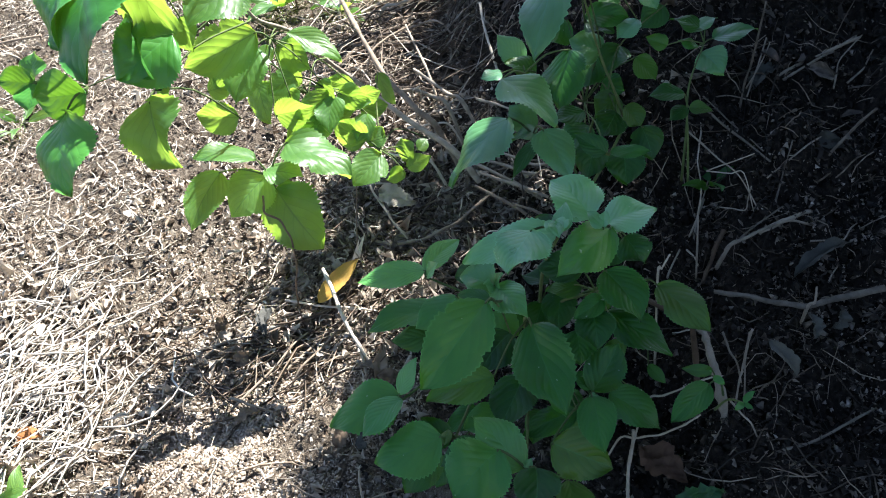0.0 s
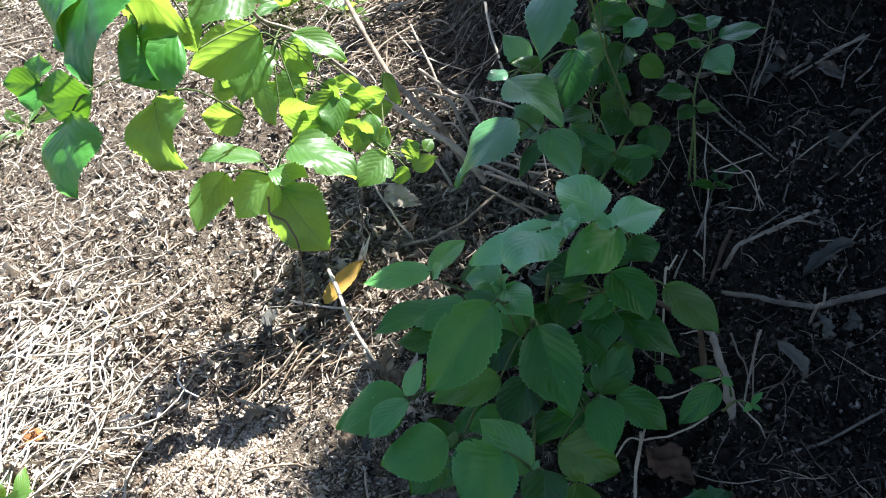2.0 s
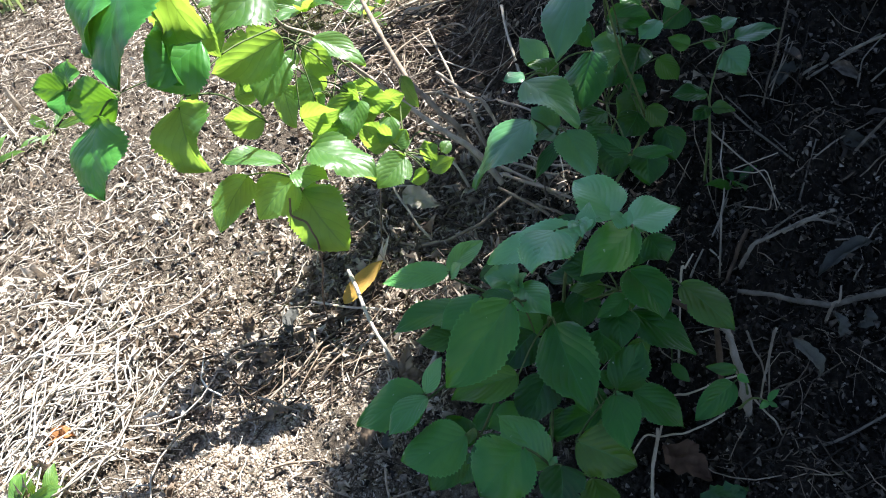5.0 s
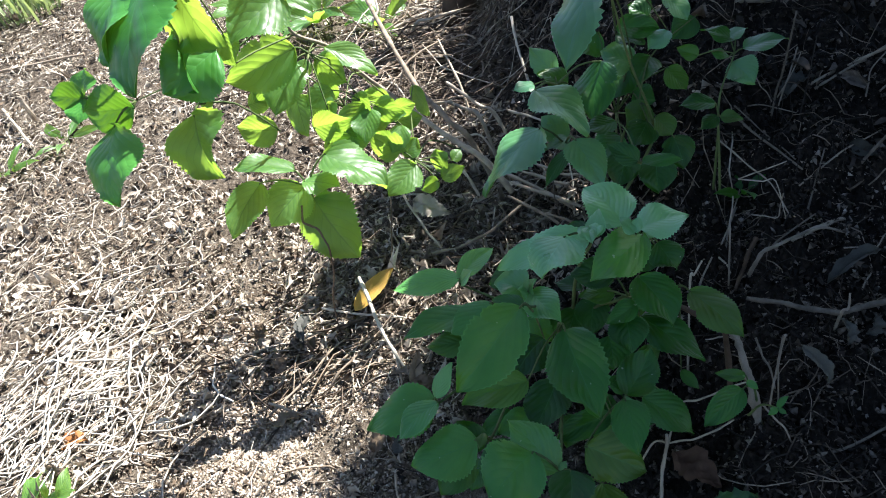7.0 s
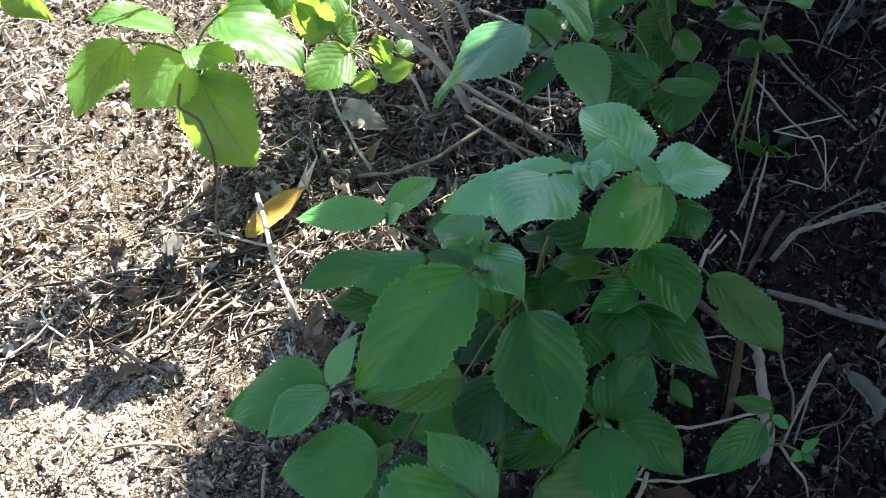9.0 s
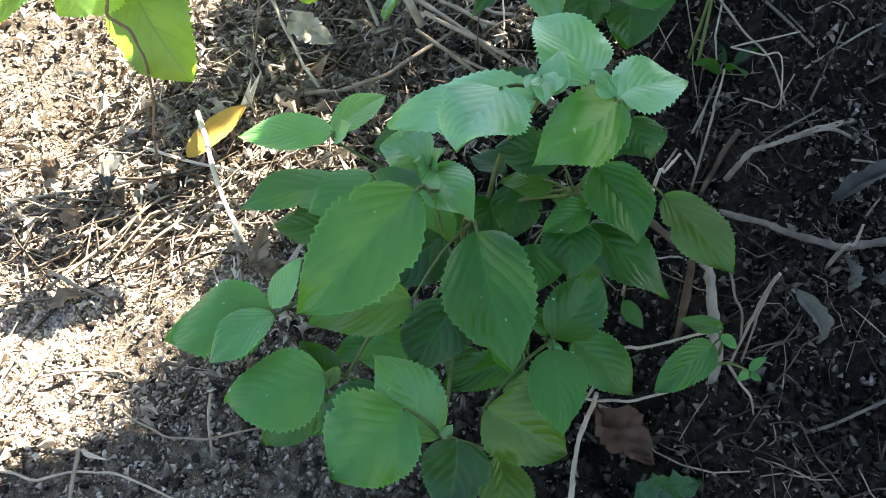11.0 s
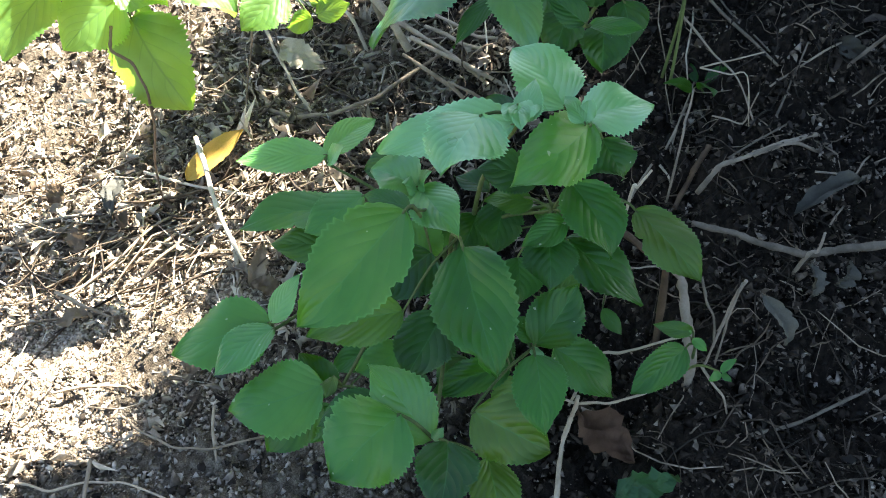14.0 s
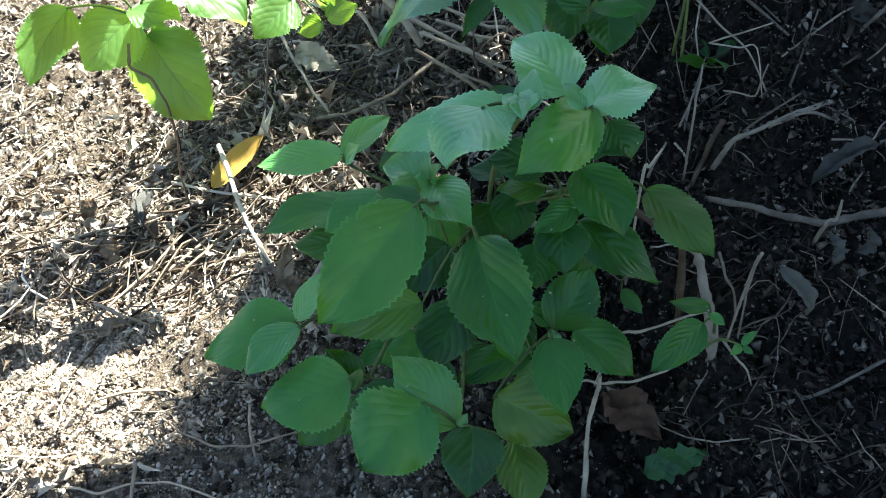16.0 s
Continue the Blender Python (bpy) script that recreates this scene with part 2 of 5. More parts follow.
def bank_side(x):
    return smooth(0.0, 0.3, x)


def ground_height(x, y):
    """Nearly level garden soil with a low bank that rises beyond the leafy plant."""
    x, y = np.asarray(x, float), np.asarray(y, float)
    near = np.exp(-((x - 0.1) ** 2 + (y - 0.5) ** 2) / 9.0)
    bank = smooth(0.15, 0.6, x) * np.clip(0.065 + 0.26 * (y + 0.13), 0.0, 0.34) * (1 - smooth(0.9, 3.5, y)) * (1 - smooth(1.5, 5.0, x))
    lumps = 0.004 * np.sin(43 * x + 2 * np.sin(17 * y)) * np.sin(39 * y + 1.5 * np.sin(21 * x)) + 0.007 * np.sin(9 * x + 1.3) * np.sin(8 * y + 0.4) + 0.004 * np.sin(23 * x + 9 * y) + 0.003 * np.sin(31 * y - 17 * x + 2) + 0.0035 * np.sin(95 * x + 2 * np.sin(37 * y)) * np.sin(88 * y + 2 * np.sin(41 * x + 1)) + 0.002 * np.sin(187 * x + 3 * np.sin(71 * y)) * np.sin(171 * y + 3 * np.sin(67 * x))
    clods = 0.009 * bank_side(x) * np.sin(61 * x + 3 * np.sin(19 * y)) * np.sin(57 * y + 2 * np.sin(23 * x)) + 0.018 * bank_side(x) * np.sin(27 * x + 11 * y) * np.sin(29 * y - 8 * x)
    dip = -0.022 * np.exp(-((x + 0.3) ** 2 / 0.02 + (y + 0.01) ** 2 / 0.004))
    hollow = -0.055 * np.exp(-(((x - 0.32) / 0.075) ** 2 + ((y + 0.12) / 0.085) ** 2))
    return bank + near * (lumps + clods + dip + hollow) - 0.006


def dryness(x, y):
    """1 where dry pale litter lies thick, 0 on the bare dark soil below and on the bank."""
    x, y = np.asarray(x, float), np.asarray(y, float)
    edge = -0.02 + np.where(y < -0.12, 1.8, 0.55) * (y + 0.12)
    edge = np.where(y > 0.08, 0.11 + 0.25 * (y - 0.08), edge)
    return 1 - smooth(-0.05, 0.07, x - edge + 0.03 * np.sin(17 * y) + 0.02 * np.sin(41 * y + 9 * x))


def sandy(x, y):
    """Patches where the litter is broken to fine tan crumbs."""
    return np.maximum(np.exp(-(((x + 0.14) / 0.17) ** 2 + ((y + 0.05) / 0.15) ** 2)), 0.6 * np.exp(-(((x + 0.20) / 0.12) ** 2 + ((y - 0.18) / 0.10) ** 2))) * dryness(x, y) * smooth(-1.6, 0.0, np.sin(21 * x + 9 * y + 1) + 0.7 * np.sin(33 * y - 14 * x))


def gritty(x, y):
    """The gritty soil at the near edge, made paler than the bank."""
    return smooth(0.30, 0.08, x) * smooth(-0.05, -0.15, y) * (1 - dryness(x, y))


def brushy(x, y):
    """Where fallen brushwood covers the ground behind the plants."""
    return np.exp(-(((x - 0.15) / 0.24) ** 2 + ((y - 0.9) / 0.26) ** 2))


def mulchy(x, y):
    """Where the litter between the plants is brown and rotting."""
    return np.exp(-(((x - 0.11) / 0.19) ** 2 + ((y - 0.29) / 0.19) ** 2))


def patchy(x, y):
    return 0.34 + 0.66 * smooth(-0.9, 0.5, np.sin(47 * x + 13 * y) + np.sin(39 * y - 19 * x + 1) + 0.6 * np.sin(90 * x + 2) * np.sin(83 * y))


def mesh_of(name, verts, faces):
    me = bpy.data.meshes.new(name)
    verts, faces = np.asarray(verts, np.float32), np.asarray(faces, np.int32)
    k = faces.shape[1]
    me.vertices.add(len(verts))
    me.vertices.foreach_set("co", verts.ravel())
    me.loops.add(faces.size)
    me.loops.foreach_set("vertex_index", faces.ravel())
    me.polygons.add(len(faces))
    me.polygons.foreach_set("loop_start", np.arange(0, faces.size, k, dtype=np.int32))
    me.polygons.foreach_set("loop_total", np.full(len(faces), k, np.int32))
    me.update(calc_edges=True)
    me.validate()
    return me


def build_ground():
    rng = np.random.default_rng(3)
    fine_x = np.r_[np.arange(-1.7, -0.45, 0.0125), np.arange(-0.45, 0.85, 0.005), np.arange(0.85, 1.5, 0.0125)]
    fine_y = np.r_[np.arange(-0.75, -0.42, 0.0125), np.arange(-0.42, 0.45, 0.005), np.arange(0.45, 2.6, 0.0125)]
    grow = np.cumsum(0.02 * 1.35 ** np.arange(28))
    xs = np.r_[fine_x[0] - grow[::-1], fine_x, fine_x[-1] + grow]
    ys = np.r_[fine_y[0] - grow[::-1], fine_y, fine_y[-1] + grow]
    X, Y = np.meshgrid(xs, ys)
    Z = ground_height(X, Y)
    rough = rng.normal(0, 1, X.shape)
    rough = rough + np.roll(rough, 1, 0) + np.roll(rough, 1, 1) + np.roll(rough, -1, 0)
    inside = (X > -1.7) & (X < 1.5) & (Y > -0.75) & (Y < 2.6)
    Z = Z + (0.0009 + 0.0020 * bank_side(X)) * rough * inside
    i = np.arange(X.size).reshape(X.shape)
    faces = np.stack([i[:-1, :-1], i[:-1, 1:], i[1:, 1:], i[1:, :-1]], -1).reshape(-1, 4)
    me = mesh_of("ground", np.stack([X, Y, Z], -1).reshape(-1, 3), faces)
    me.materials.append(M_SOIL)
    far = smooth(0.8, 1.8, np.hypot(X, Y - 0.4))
    # Paler tone under the litter, mulch, sandy crumbs and near grit.
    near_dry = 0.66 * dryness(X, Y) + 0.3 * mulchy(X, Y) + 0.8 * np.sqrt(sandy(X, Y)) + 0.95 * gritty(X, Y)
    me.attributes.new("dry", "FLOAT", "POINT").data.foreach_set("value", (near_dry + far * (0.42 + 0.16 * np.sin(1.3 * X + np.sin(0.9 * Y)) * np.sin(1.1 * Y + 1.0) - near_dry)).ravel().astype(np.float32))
    me.polygons.foreach_set("use_smooth", np.ones(len(faces), bool))
    return tagged(new("ground", me), "dark crumbly garden soil rising to a low bank", "ground", kind="structure")


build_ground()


def scatter(rng, n, keep, depth=3.0):
    """n places on the ground, thicker at the near side; keep(x, y) gives the chance to stay."""
    out = np.zeros((0, 2))
    while len(out) < n:
        k = rng.random((4 * n, 1))
        y = -0.5 + depth * k ** (1.7 if depth > 2 else 1.2)
        y = y - 0.4 * ((9973.0 * k) % 1.0) ** 2 * smooth(-0.38, -0.5, y)
        half = 0.62 + 0.55 * (y + 0.5)
        x = 0.05 - 0.12 * y + half * np.clip(rng.normal(0, 0.62, (4 * n, 1)), -2.4, 2.4) * 1.15
        y = y + rng.normal(0, 0.35, (4 * n, 1)) * smooth(1.2, 2.6, y)
        wide = rng.random((4 * n, 1)) < (0.10 if depth > 2 else 0.0)
        x = np.where(wide, rng.uniform(-4, 3.5, (4 * n, 1)), x)
        y = np.where(wide, rng.uniform(-2, 5, (4 * n, 1)), y)
        xy = np.hstack([x, y])
        out = np.vstack([out, xy[rng.random(len(xy)) < keep(xy[:, 0], xy[:, 1])]])
    return out[:n]


def turn_matrices(rng, n, tilt):
    yaw = rng.random(n) * 2 * math.pi
    px, py = rng.normal(0, tilt, n), rng.normal(0, tilt, n)
    c, s, o, z = np.cos, np.sin, np.ones(n), np.zeros(n)
    rz = np.array([[c(yaw), -s(yaw), z], [s(yaw), c(yaw), z], [z, z, o]]).transpose(2, 0, 1)
    rx = np.array([[o, z, z], [z, c(px), -s(px)], [z, s(px), c(px)]]).transpose(2, 0, 1)
    ry = np.array([[c(py), z, s(py)], [z, o, z], [-s(py), z, c(py)]]).transpose(2, 0, 1)
    return rz @ rx @ ry


def stuff(name, verts, faces, mat, label, category):
    n, k = verts.shape[:2]
    f = (faces[None] + (np.arange(n) * k)[:, None, None]).reshape(-1, faces.shape[1])
    me = mesh_of(name, verts.reshape(-1, 3), f)
    me.materials.append(mat)
    return tagged(new(name, me), label, category, kind="stuff")


def flakes(name, n, keep, lo, hi, lift, tilt, seed, label, mat=None):
    """Torn, curled bits of dead leaf."""
    rng = np.random.default_rng(seed)
    xy = scatter(rng, n, keep)
    u = np.linspace(-0.5, 0.5, 4)[None, :, None]
    v = np.linspace(-0.5, 0.5, 3)[None, None, :]
    length = (lo + (hi - lo) * rng.random(n) ** 2.2)[:, None, None]
    length = length * (1 - 0.5 * np.exp(-(((xy[:, 0] + 0.12) / 0.16) ** 2 + ((xy[:, 1] + 0.06) / 0.12) ** 2)))[:, None, None]
    wide = length * (0.14 + 0.42 * rng.random(n) ** 1.5)[:, None, None]
    prof = np.array([0.45, 1.0, 0.85, 0.3])[None, :, None] * (1 + 0.45 * rng.normal(0, 1, (n, 4, 1)))
    bend = rng.normal(0, 1.0, (n, 1, 1)) * 0.95
    cup = rng.normal(0.3, 1.0, (n, 1, 1)) * 1.5
    X = length * u + 0 * v
    Yv = wide * v * prof + 0.15 * length * rng.normal(0, 1, (n, 4, 1)) * u
    Z = length * bend * u * u + cup * wide * (v * prof) ** 2 * 2 + 0.03 * length * rng.normal(0, 1, (n, 4, 3))
    P = np.stack([X, Yv, Z], -1).reshape(n, 12, 3)
    P = np.einsum("nij,nkj->nki", turn_matrices(rng, n, tilt), P)
    P[..., 0] += xy[:, :1]
    P[..., 1] += xy[:, 1:]
    P[..., 2] += (ground_height(xy[:, 0], xy[:, 1]) + 0.002 + lift * rng.random(n))[:, None]
    i = np.arange(12).reshape(4, 3)
    F = np.stack([i[:-1, :-1], i[1:, :-1], i[1:, 1:], i[:-1, 1:]], -1).reshape(-1, 4)
    ob = stuff(name, P, F, mat or M_FLAKE, label, "leaf litter")
    ob.data.polygons.foreach_set("use_smooth", np.ones(len(ob.data.polygons), bool))
    return ob


def straws(name, n, keep, lo, hi, radius, lift, seed, mat, label, heading=None, steep=0.12):
    rng = np.random.default_rng(seed)
    xy = scatter(rng, n, keep)
    s = np.linspace(-0.5, 0.5, 5)[None, :]
    length = (lo + (hi - lo) * rng.random(n) ** 1.8)[:, None]
    curve, yaw = rng.normal(0, 0.5, (n, 1)), rng.random((n, 1)) * 2 * math.pi
    if heading is not None:
        yaw = rng.normal(heading, 0.55, (n, 1))
    ax = length * s
    ay = length * curve * s * s + 0.02 * length * rng.normal(0, 1, (n, 5))
    x = xy[:, :1] + np.cos(yaw) * ax - np.sin(yaw) * ay
    y = xy[:, 1:] + np.sin(yaw) * ax + np.cos(yaw) * ay
    z = ground_height(x, y) + 0.003 + lift * rng.random((n, 1)) + length * s * rng.normal(0, steep, (n, 1)) + 0.003 * rng.random((n, 5))
    r = (radius * (0.5 + rng.random((n, 1)))) * np.array([[0.8, 1, 1, 0.9, 0.6]])
    ring = []
    for k in range(3):
        a = 2 * math.pi * k / 3
        ring.append(np.stack([x - np.sin(yaw) * r * math.cos(a), y + np.cos(yaw) * r * math.cos(a), z + r * math.sin(a)], -1))
    P = np.stack(ring, 2).reshape(n, 15, 3)
    F = np.array([[3 * i + k, 3 * i + (k + 1) % 3, 3 * i + 3 + (k + 1) % 3, 3 * i + 3 + k] for i in range(4) for k in range(3)])
    return stuff(name, P, F, mat, label, "straw")


def crumbs(name, n, keep, lo, hi, seed, mat, label, depth=3.0):
    rng = np.random.default_rng(seed)
    xy = scatter(rng, n, keep, depth)
    o = np.array([(1, 0, 0.1), (-0.5, 0.87, -0.1), (-0.5, -0.87, 0), (0, 0, 1), (0, 0, -1)], float)
    size = (lo + (hi - lo) * rng.random(n) ** 3)[:, None, None]
    P = (o[None] + 0.28 * rng.normal(0, 1, (n, 5, 3))) * size * np.array([1, 0.85, 0.7])
    P = np.einsum("nij,nkj->nki", turn_matrices(rng, n, 0.5), P)
    P[..., 0] += xy[:, :1]
    P[..., 1] += xy[:, 1:]
    P[..., 2] += (ground_height(xy[:, 0], xy[:, 1]) + 0.35 * size[:, 0, 0])[:, None]
    F = np.array([(0, 1, 3), (1, 2, 3), (2, 0, 3), (1, 0, 4), (2, 1, 4), (0, 2, 4)])
    return stuff(name, P, F, mat, label, "soil")


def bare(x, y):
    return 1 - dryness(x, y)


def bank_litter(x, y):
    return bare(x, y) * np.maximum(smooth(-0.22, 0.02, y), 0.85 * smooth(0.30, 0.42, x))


flakes("leaf_litter", 52000, lambda x, y: 0.0003 + 0.998 * dryness(x, y) * patchy(x, y) * (1 - 0.93 * brushy(x, y)) * (1 - 0.93 * sandy(x, y)) * (1 - 0.85 * mulchy(x, y)), 0.004, 0.021, 0.020, 0.8, 11, "pale dry shredded leaf litter in the sun")
flakes("leaf_litter", 32000, lambda x, y: 0.008 + 0.95 * bank_litter(x, y), 0.003, 0.012, 0.010, 0.8, 12, "decayed bits of leaf, darkened for shade", M_ROT_SHADE)
straws("dry_straw", 8000, lambda x, y: dryness(x, y) * (0.10 + 0.90 * smooth(-0.26, -0.52, x)) * (0.4 + 0.6 * patchy(x, y)) * (1 - 0.8 * mulchy(x, y)) * (1 - 0.9 * brushy(x, y)), 0.012, 0.09, 0.0009, 0.016, 13, M_STRAW, "pale dry straw strewn over the litter")
straws("dry_straw", 3600, lambda x, y: bank_litter(x, y), 0.012, 0.09, 0.0007, 0.014, 14, M_STALK_SHADE, "thin dry stalks strewn over shaded soil")
straws("dry_twigs", 700, lambda x, y: bank_litter(x, y) * smooth(0.0, 0.12, y), 0.03, 0.13, 0.0010, 0.02, 24, M_STALK_SHADE, "brittle brown twigs standing out of the shaded bank", None, 0.55)
flakes("leaf_litter", 800, lambda x, y: bank_litter(x, y) * smooth(0.0, 0.2, y), 0.018, 0.048, 0.016, 0.7, 25, "crumpled brown dead leaves on the shaded bank", M_ROT_SHADE)
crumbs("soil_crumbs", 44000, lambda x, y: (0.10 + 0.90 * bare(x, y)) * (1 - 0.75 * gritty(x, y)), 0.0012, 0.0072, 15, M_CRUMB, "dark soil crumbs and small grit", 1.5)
# Extra grit on the right bank, partly to paint its brighter skylight.
crumbs("grit", 38000, lambda x, y: bare(x, y) * (0.06 + 0.94 * gritty(x, y) + 0.45 * smooth(0.42, 0.6, x) * smooth(0.25, 0.0, y)), 0.0009, 0.0042, 16, M_GRIT, "fine pale grit on dark soil", 1.2)
straws("straw_bundle", 340, lambda x, y: np.exp(-(((x + 0.50) / 0.09) ** 2 + ((y - 0.08) / 0.17) ** 2)), 0.03, 0.16, 0.0016, 0.024, 17, M_BLEACH, "loose bundle of bleached straw on dry litter", 0.95)
straws("twig_litter", 130, lambda x, y: np.exp(-(((x + 0.13) / 0.15) ** 2 + ((y - 0.085) / 0.085) ** 2)), 0.05, 0.20, 0.0014, 0.014, 18, M_BRUSH, "thin brown twigs strewn over litter", 0.5)
crumbs("leaf_crumbs", 50000, lambda x, y: sandy(x, y) + 0.008 * dryness(x, y), 0.0008, 0.0036, 19, M_SAND, "fine pale crumbs of broken litter", 1.3)

straws("brushwood", 620, lambda x, y: brushy(x, y), 0.06, 0.30, 0.0013, 0.05, 26, M_BRUSH, "heap of thin dry brushwood behind the plants", None, 0.16)
flakes("leaf_litter", 450, lambda x, y: dryness(x, y) * (1 - sandy(x, y)) ** 2, 0.016, 0.032, 0.02, 0.6, 27, "curled dry leaves in the sunny litter")
flakes("leaf_litter", 11000, lambda x, y: mulchy(x, y) + 0.25 * brushy(x, y), 0.005, 0.024, 0.018, 0.9, 28, "brown rotting leaf litter between the plants", M_MULCH)
straws("dry_twigs", 420, lambda x, y: mulchy(x, y), 0.03, 0.13, 0.0011, 0.022, 29, M_BRUSH, "thin brown twigs tangled in the leaf mulch", None, 0.3)

# ---- helpers for things ----
def thing(name, label, category, at=(0, 0, 0), group="", kind=""):
    ob = new(name)
    ob.location = at
    return tagged(ob, label, category, group, kind)


def part_of(name, me, parent, label=""):
    ob = new(name, me)
    ob.parent = parent
    ob.matrix_parent_inverse = Matrix.Translation(-Vector(parent.location))
    if label:
        ob["label"] = label
    return ob


def spline(points, steps):
    """A smooth line through the points."""
    p = [Vector(q) for q in points]
    p = [2 * p[0] - p[1]] + p + [2 * p[-1] - p[-2]]
    out = []
    for i in range(1, len(p) - 2):
        for k in range(steps):
            t = k / steps
            a, b, c, d = p[i - 1], p[i], p[i + 1], p[i + 2]
            out.append(0.5 * (2 * b + (c - a) * t + (2 * a - 5 * b + 4 * c - d) * t * t + (3 * b - a - 3 * c + d) * t ** 3))
    return out + [p[-2]]


def tube(bm, points, r0, r1, sides=7, steps=4, knots=0.0, seed=0, mat=0):
    """A tapered, slightly uneven round stem along a smooth line."""
    rng = random.Random(seed)
    line = spline(points, steps)
    rings, side = [], None
    for i, c in enumerate(line):
        d = (line[min(i + 1, len(line) - 1)] - line[max(i - 1, 0)]).normalized()
        if side is None:
            side = d.orthogonal().normalized()
        side = (side - d * side.dot(d)).normalized()
        other = d.cross(side)
        r = (r0 + (r1 - r0) * i / (len(line) - 1)) * (1 + knots * rng.uniform(-1, 1))
        ring = []
        for k in range(sides):
            a = 2 * math.pi * k / sides
            ring.append(bm.verts.new(c + (side * math.cos(a) + other * math.sin(a)) * r * (1 + 0.6 * knots * rng.uniform(-1, 1))))
        rings.append(ring)
    for a, b in zip(rings, rings[1:]):
        for k in range(sides):
            f = bm.faces.new((a[k], a[(k + 1) % sides], b[(k + 1) % sides], b[k]))
            f.smooth, f.material_index = True, mat
    for ring in (rings[0][::-1], rings[-1]):
        bm.faces.new(ring).material_index = mat


def finish(name, bm, *mats):
    me = bpy.data.meshes.new(name)
    bm.normal_update()
    bm.to_mesh(me)
    bm.free()
    for m in mats:
        me.materials.append(m)
    return me


FACING = Vector((-0.03, -0.46, 0.84)).normalized()
GLOSSY = Vector((0.20, -0.18, 0.96)).normalized()
SKYWARD = Vector((-0.10, -0.12, 1.0)).normalized()
HANGING = Vector((-0.34, -0.86, 0.25)).normalized()


def leaf_mesh(base, tip, width, roll, bend, seed, teeth=19, fold=None, ragged=0.0, tooth=1.0, facing=None, crumple=0.0, point=1.4, bitten=0.0):
    """An ovate leaf with a toothed edge, arched from base to tip and raised on both sides of its midrib, with its stalk."""
    rng = random.Random(seed)
    fold = rng.uniform(0.12, 0.46) if fold is None else fold
    base, tip = Vector(base), Vector(tip)
    axis = tip - base
    length = axis.length
    u = axis / length
    facing = FACING if facing is None else facing
    n = (facing - u * facing.dot(u)).normalized()
    n = Matrix.Rotation(radians(roll + rng.uniform(-20, 20)), 3, u) @ n
    side = u.cross(n).normalized()
    bm = bmesh.new()
    uvs = bm.loops.layers.uv.new("UVMap")
    cols = (-1, -0.72, -0.42, -0.16, 0, 0.16, 0.42, 0.72, 1)
    rows = 2 * teeth
    e1, e2 = rng.uniform(0.46, 0.60), point + rng.uniform(-0.25, 0.25)
    peak = max((k / 40) ** e1 * (1 - (k / 40) ** e2) for k in range(41))
    sway, wave = rng.uniform(-0.05, 0.05), rng.uniform(0, 6)
    twist, ripple, side0, n0 = radians(rng.uniform(-30, 30)), rng.uniform(0.04, 0.11), side.copy(), n.copy()
    wob = [rng.uniform(-1, 1) for _ in range(2 * rows + 4)]
    bites = [(rng.uniform(0.25, 0.85), rng.choice((-1, 1)), rng.uniform(0.08, 0.20), rng.uniform(0.02, 0.045)) for _ in range(2) if rng.random() < bitten]
    grid = []
    for i in range(rows + 1):
        s = i / rows
        h = s ** e1 * (1 - s ** e2) / peak
        line = []
        turn = Matrix.Rotation(twist * (s - 0.4), 3, u)
        side, n = turn @ side0, turn @ n0
        for c in cols:
            edge = 1 + tooth * (0.055 if i % 2 else -0.025) * (abs(c) == 1) * (0.3 < 6 * s) * (s < 0.99)
            edge += (0.02 + ragged) * wob[i + (rows + 2) * (c > 0)] * (abs(c) == 1)
            for place, where, deep, long in bites:
                if c * where > 0.6:
                    edge -= deep * math.exp(-((s - place) / long) ** 4) * (1 if abs(c) == 1 else 0.5)
            w = c * h * width / 2 * edge
            lag = 0.10 * abs(c) ** 1.3 * (1 - s) * (0.25 if s < 0.5 else 0.6)
            z = bend * length * 4 * s * (1 - s) * (0.7 + 0.6 * s)
            z += fold * abs(w) - 0.9 * w * w / max(width, 1e-4) * 0.55
            z += ripple * width * math.sin(8 * s + wave + 2.2 * c) * abs(c) ** 1.5
            z -= 0.006 * width * (abs(((s - 0.38 * abs(c) ** 1.3) * 7.5) % 1 - 0.5) * 2 - 0.5) * (0.2 < abs(c) < 0.9)
            z += crumple * width * (math.sin(19 * s + 3 * c + wave) * math.sin(5 * c + 7 * s + 2 * wave) + 0.4 * wob[(3 * i + int(9 * c)) % len(wob)])
            shift = sway * length * math.sin(math.pi * s)
            line.append(bm.verts.new(base + u * (length * (s + lag * h * 0.6)) + side * (w + shift) + n * z))
        grid.append(line)
    for i in range(rows):
        for j in range(len(cols) - 1):
            quad = (grid[i][j], grid[i][j + 1], grid[i + 1][j + 1], grid[i + 1][j])
            try:
                f = bm.faces.new(quad)
            except ValueError:
                continue
            f.smooth = True
            for loop, (a, b) in zip(f.loops, ((i, j), (i, j + 1), (i + 1, j + 1), (i + 1, j))):
                loop[uvs].uv = (a / rows, 0.5 + 0.5 * cols[b])
    return bm


def petiole_mesh(node, base, tip, width, seed):
    """The stalk of a leaf, from the stem's node to the foot of the blade."""
    node, base, tip = Vector(node), Vector(base), Vector(tip)
    mid = (node + base) / 2 + Vector((0, 0, 0.12 * (node - base).length))
    r = min(0.0014, 0.0006 + 0.012 * width)
    bm = bmesh.new()
    tube(bm, [node, mid, base, base.lerp(tip, 0.04)], r * 1.15, r * 0.7, 5, 3, 0.05, seed)
    return finish("petiole", bm, M_STEM)


LEAF_COUNT = [100]


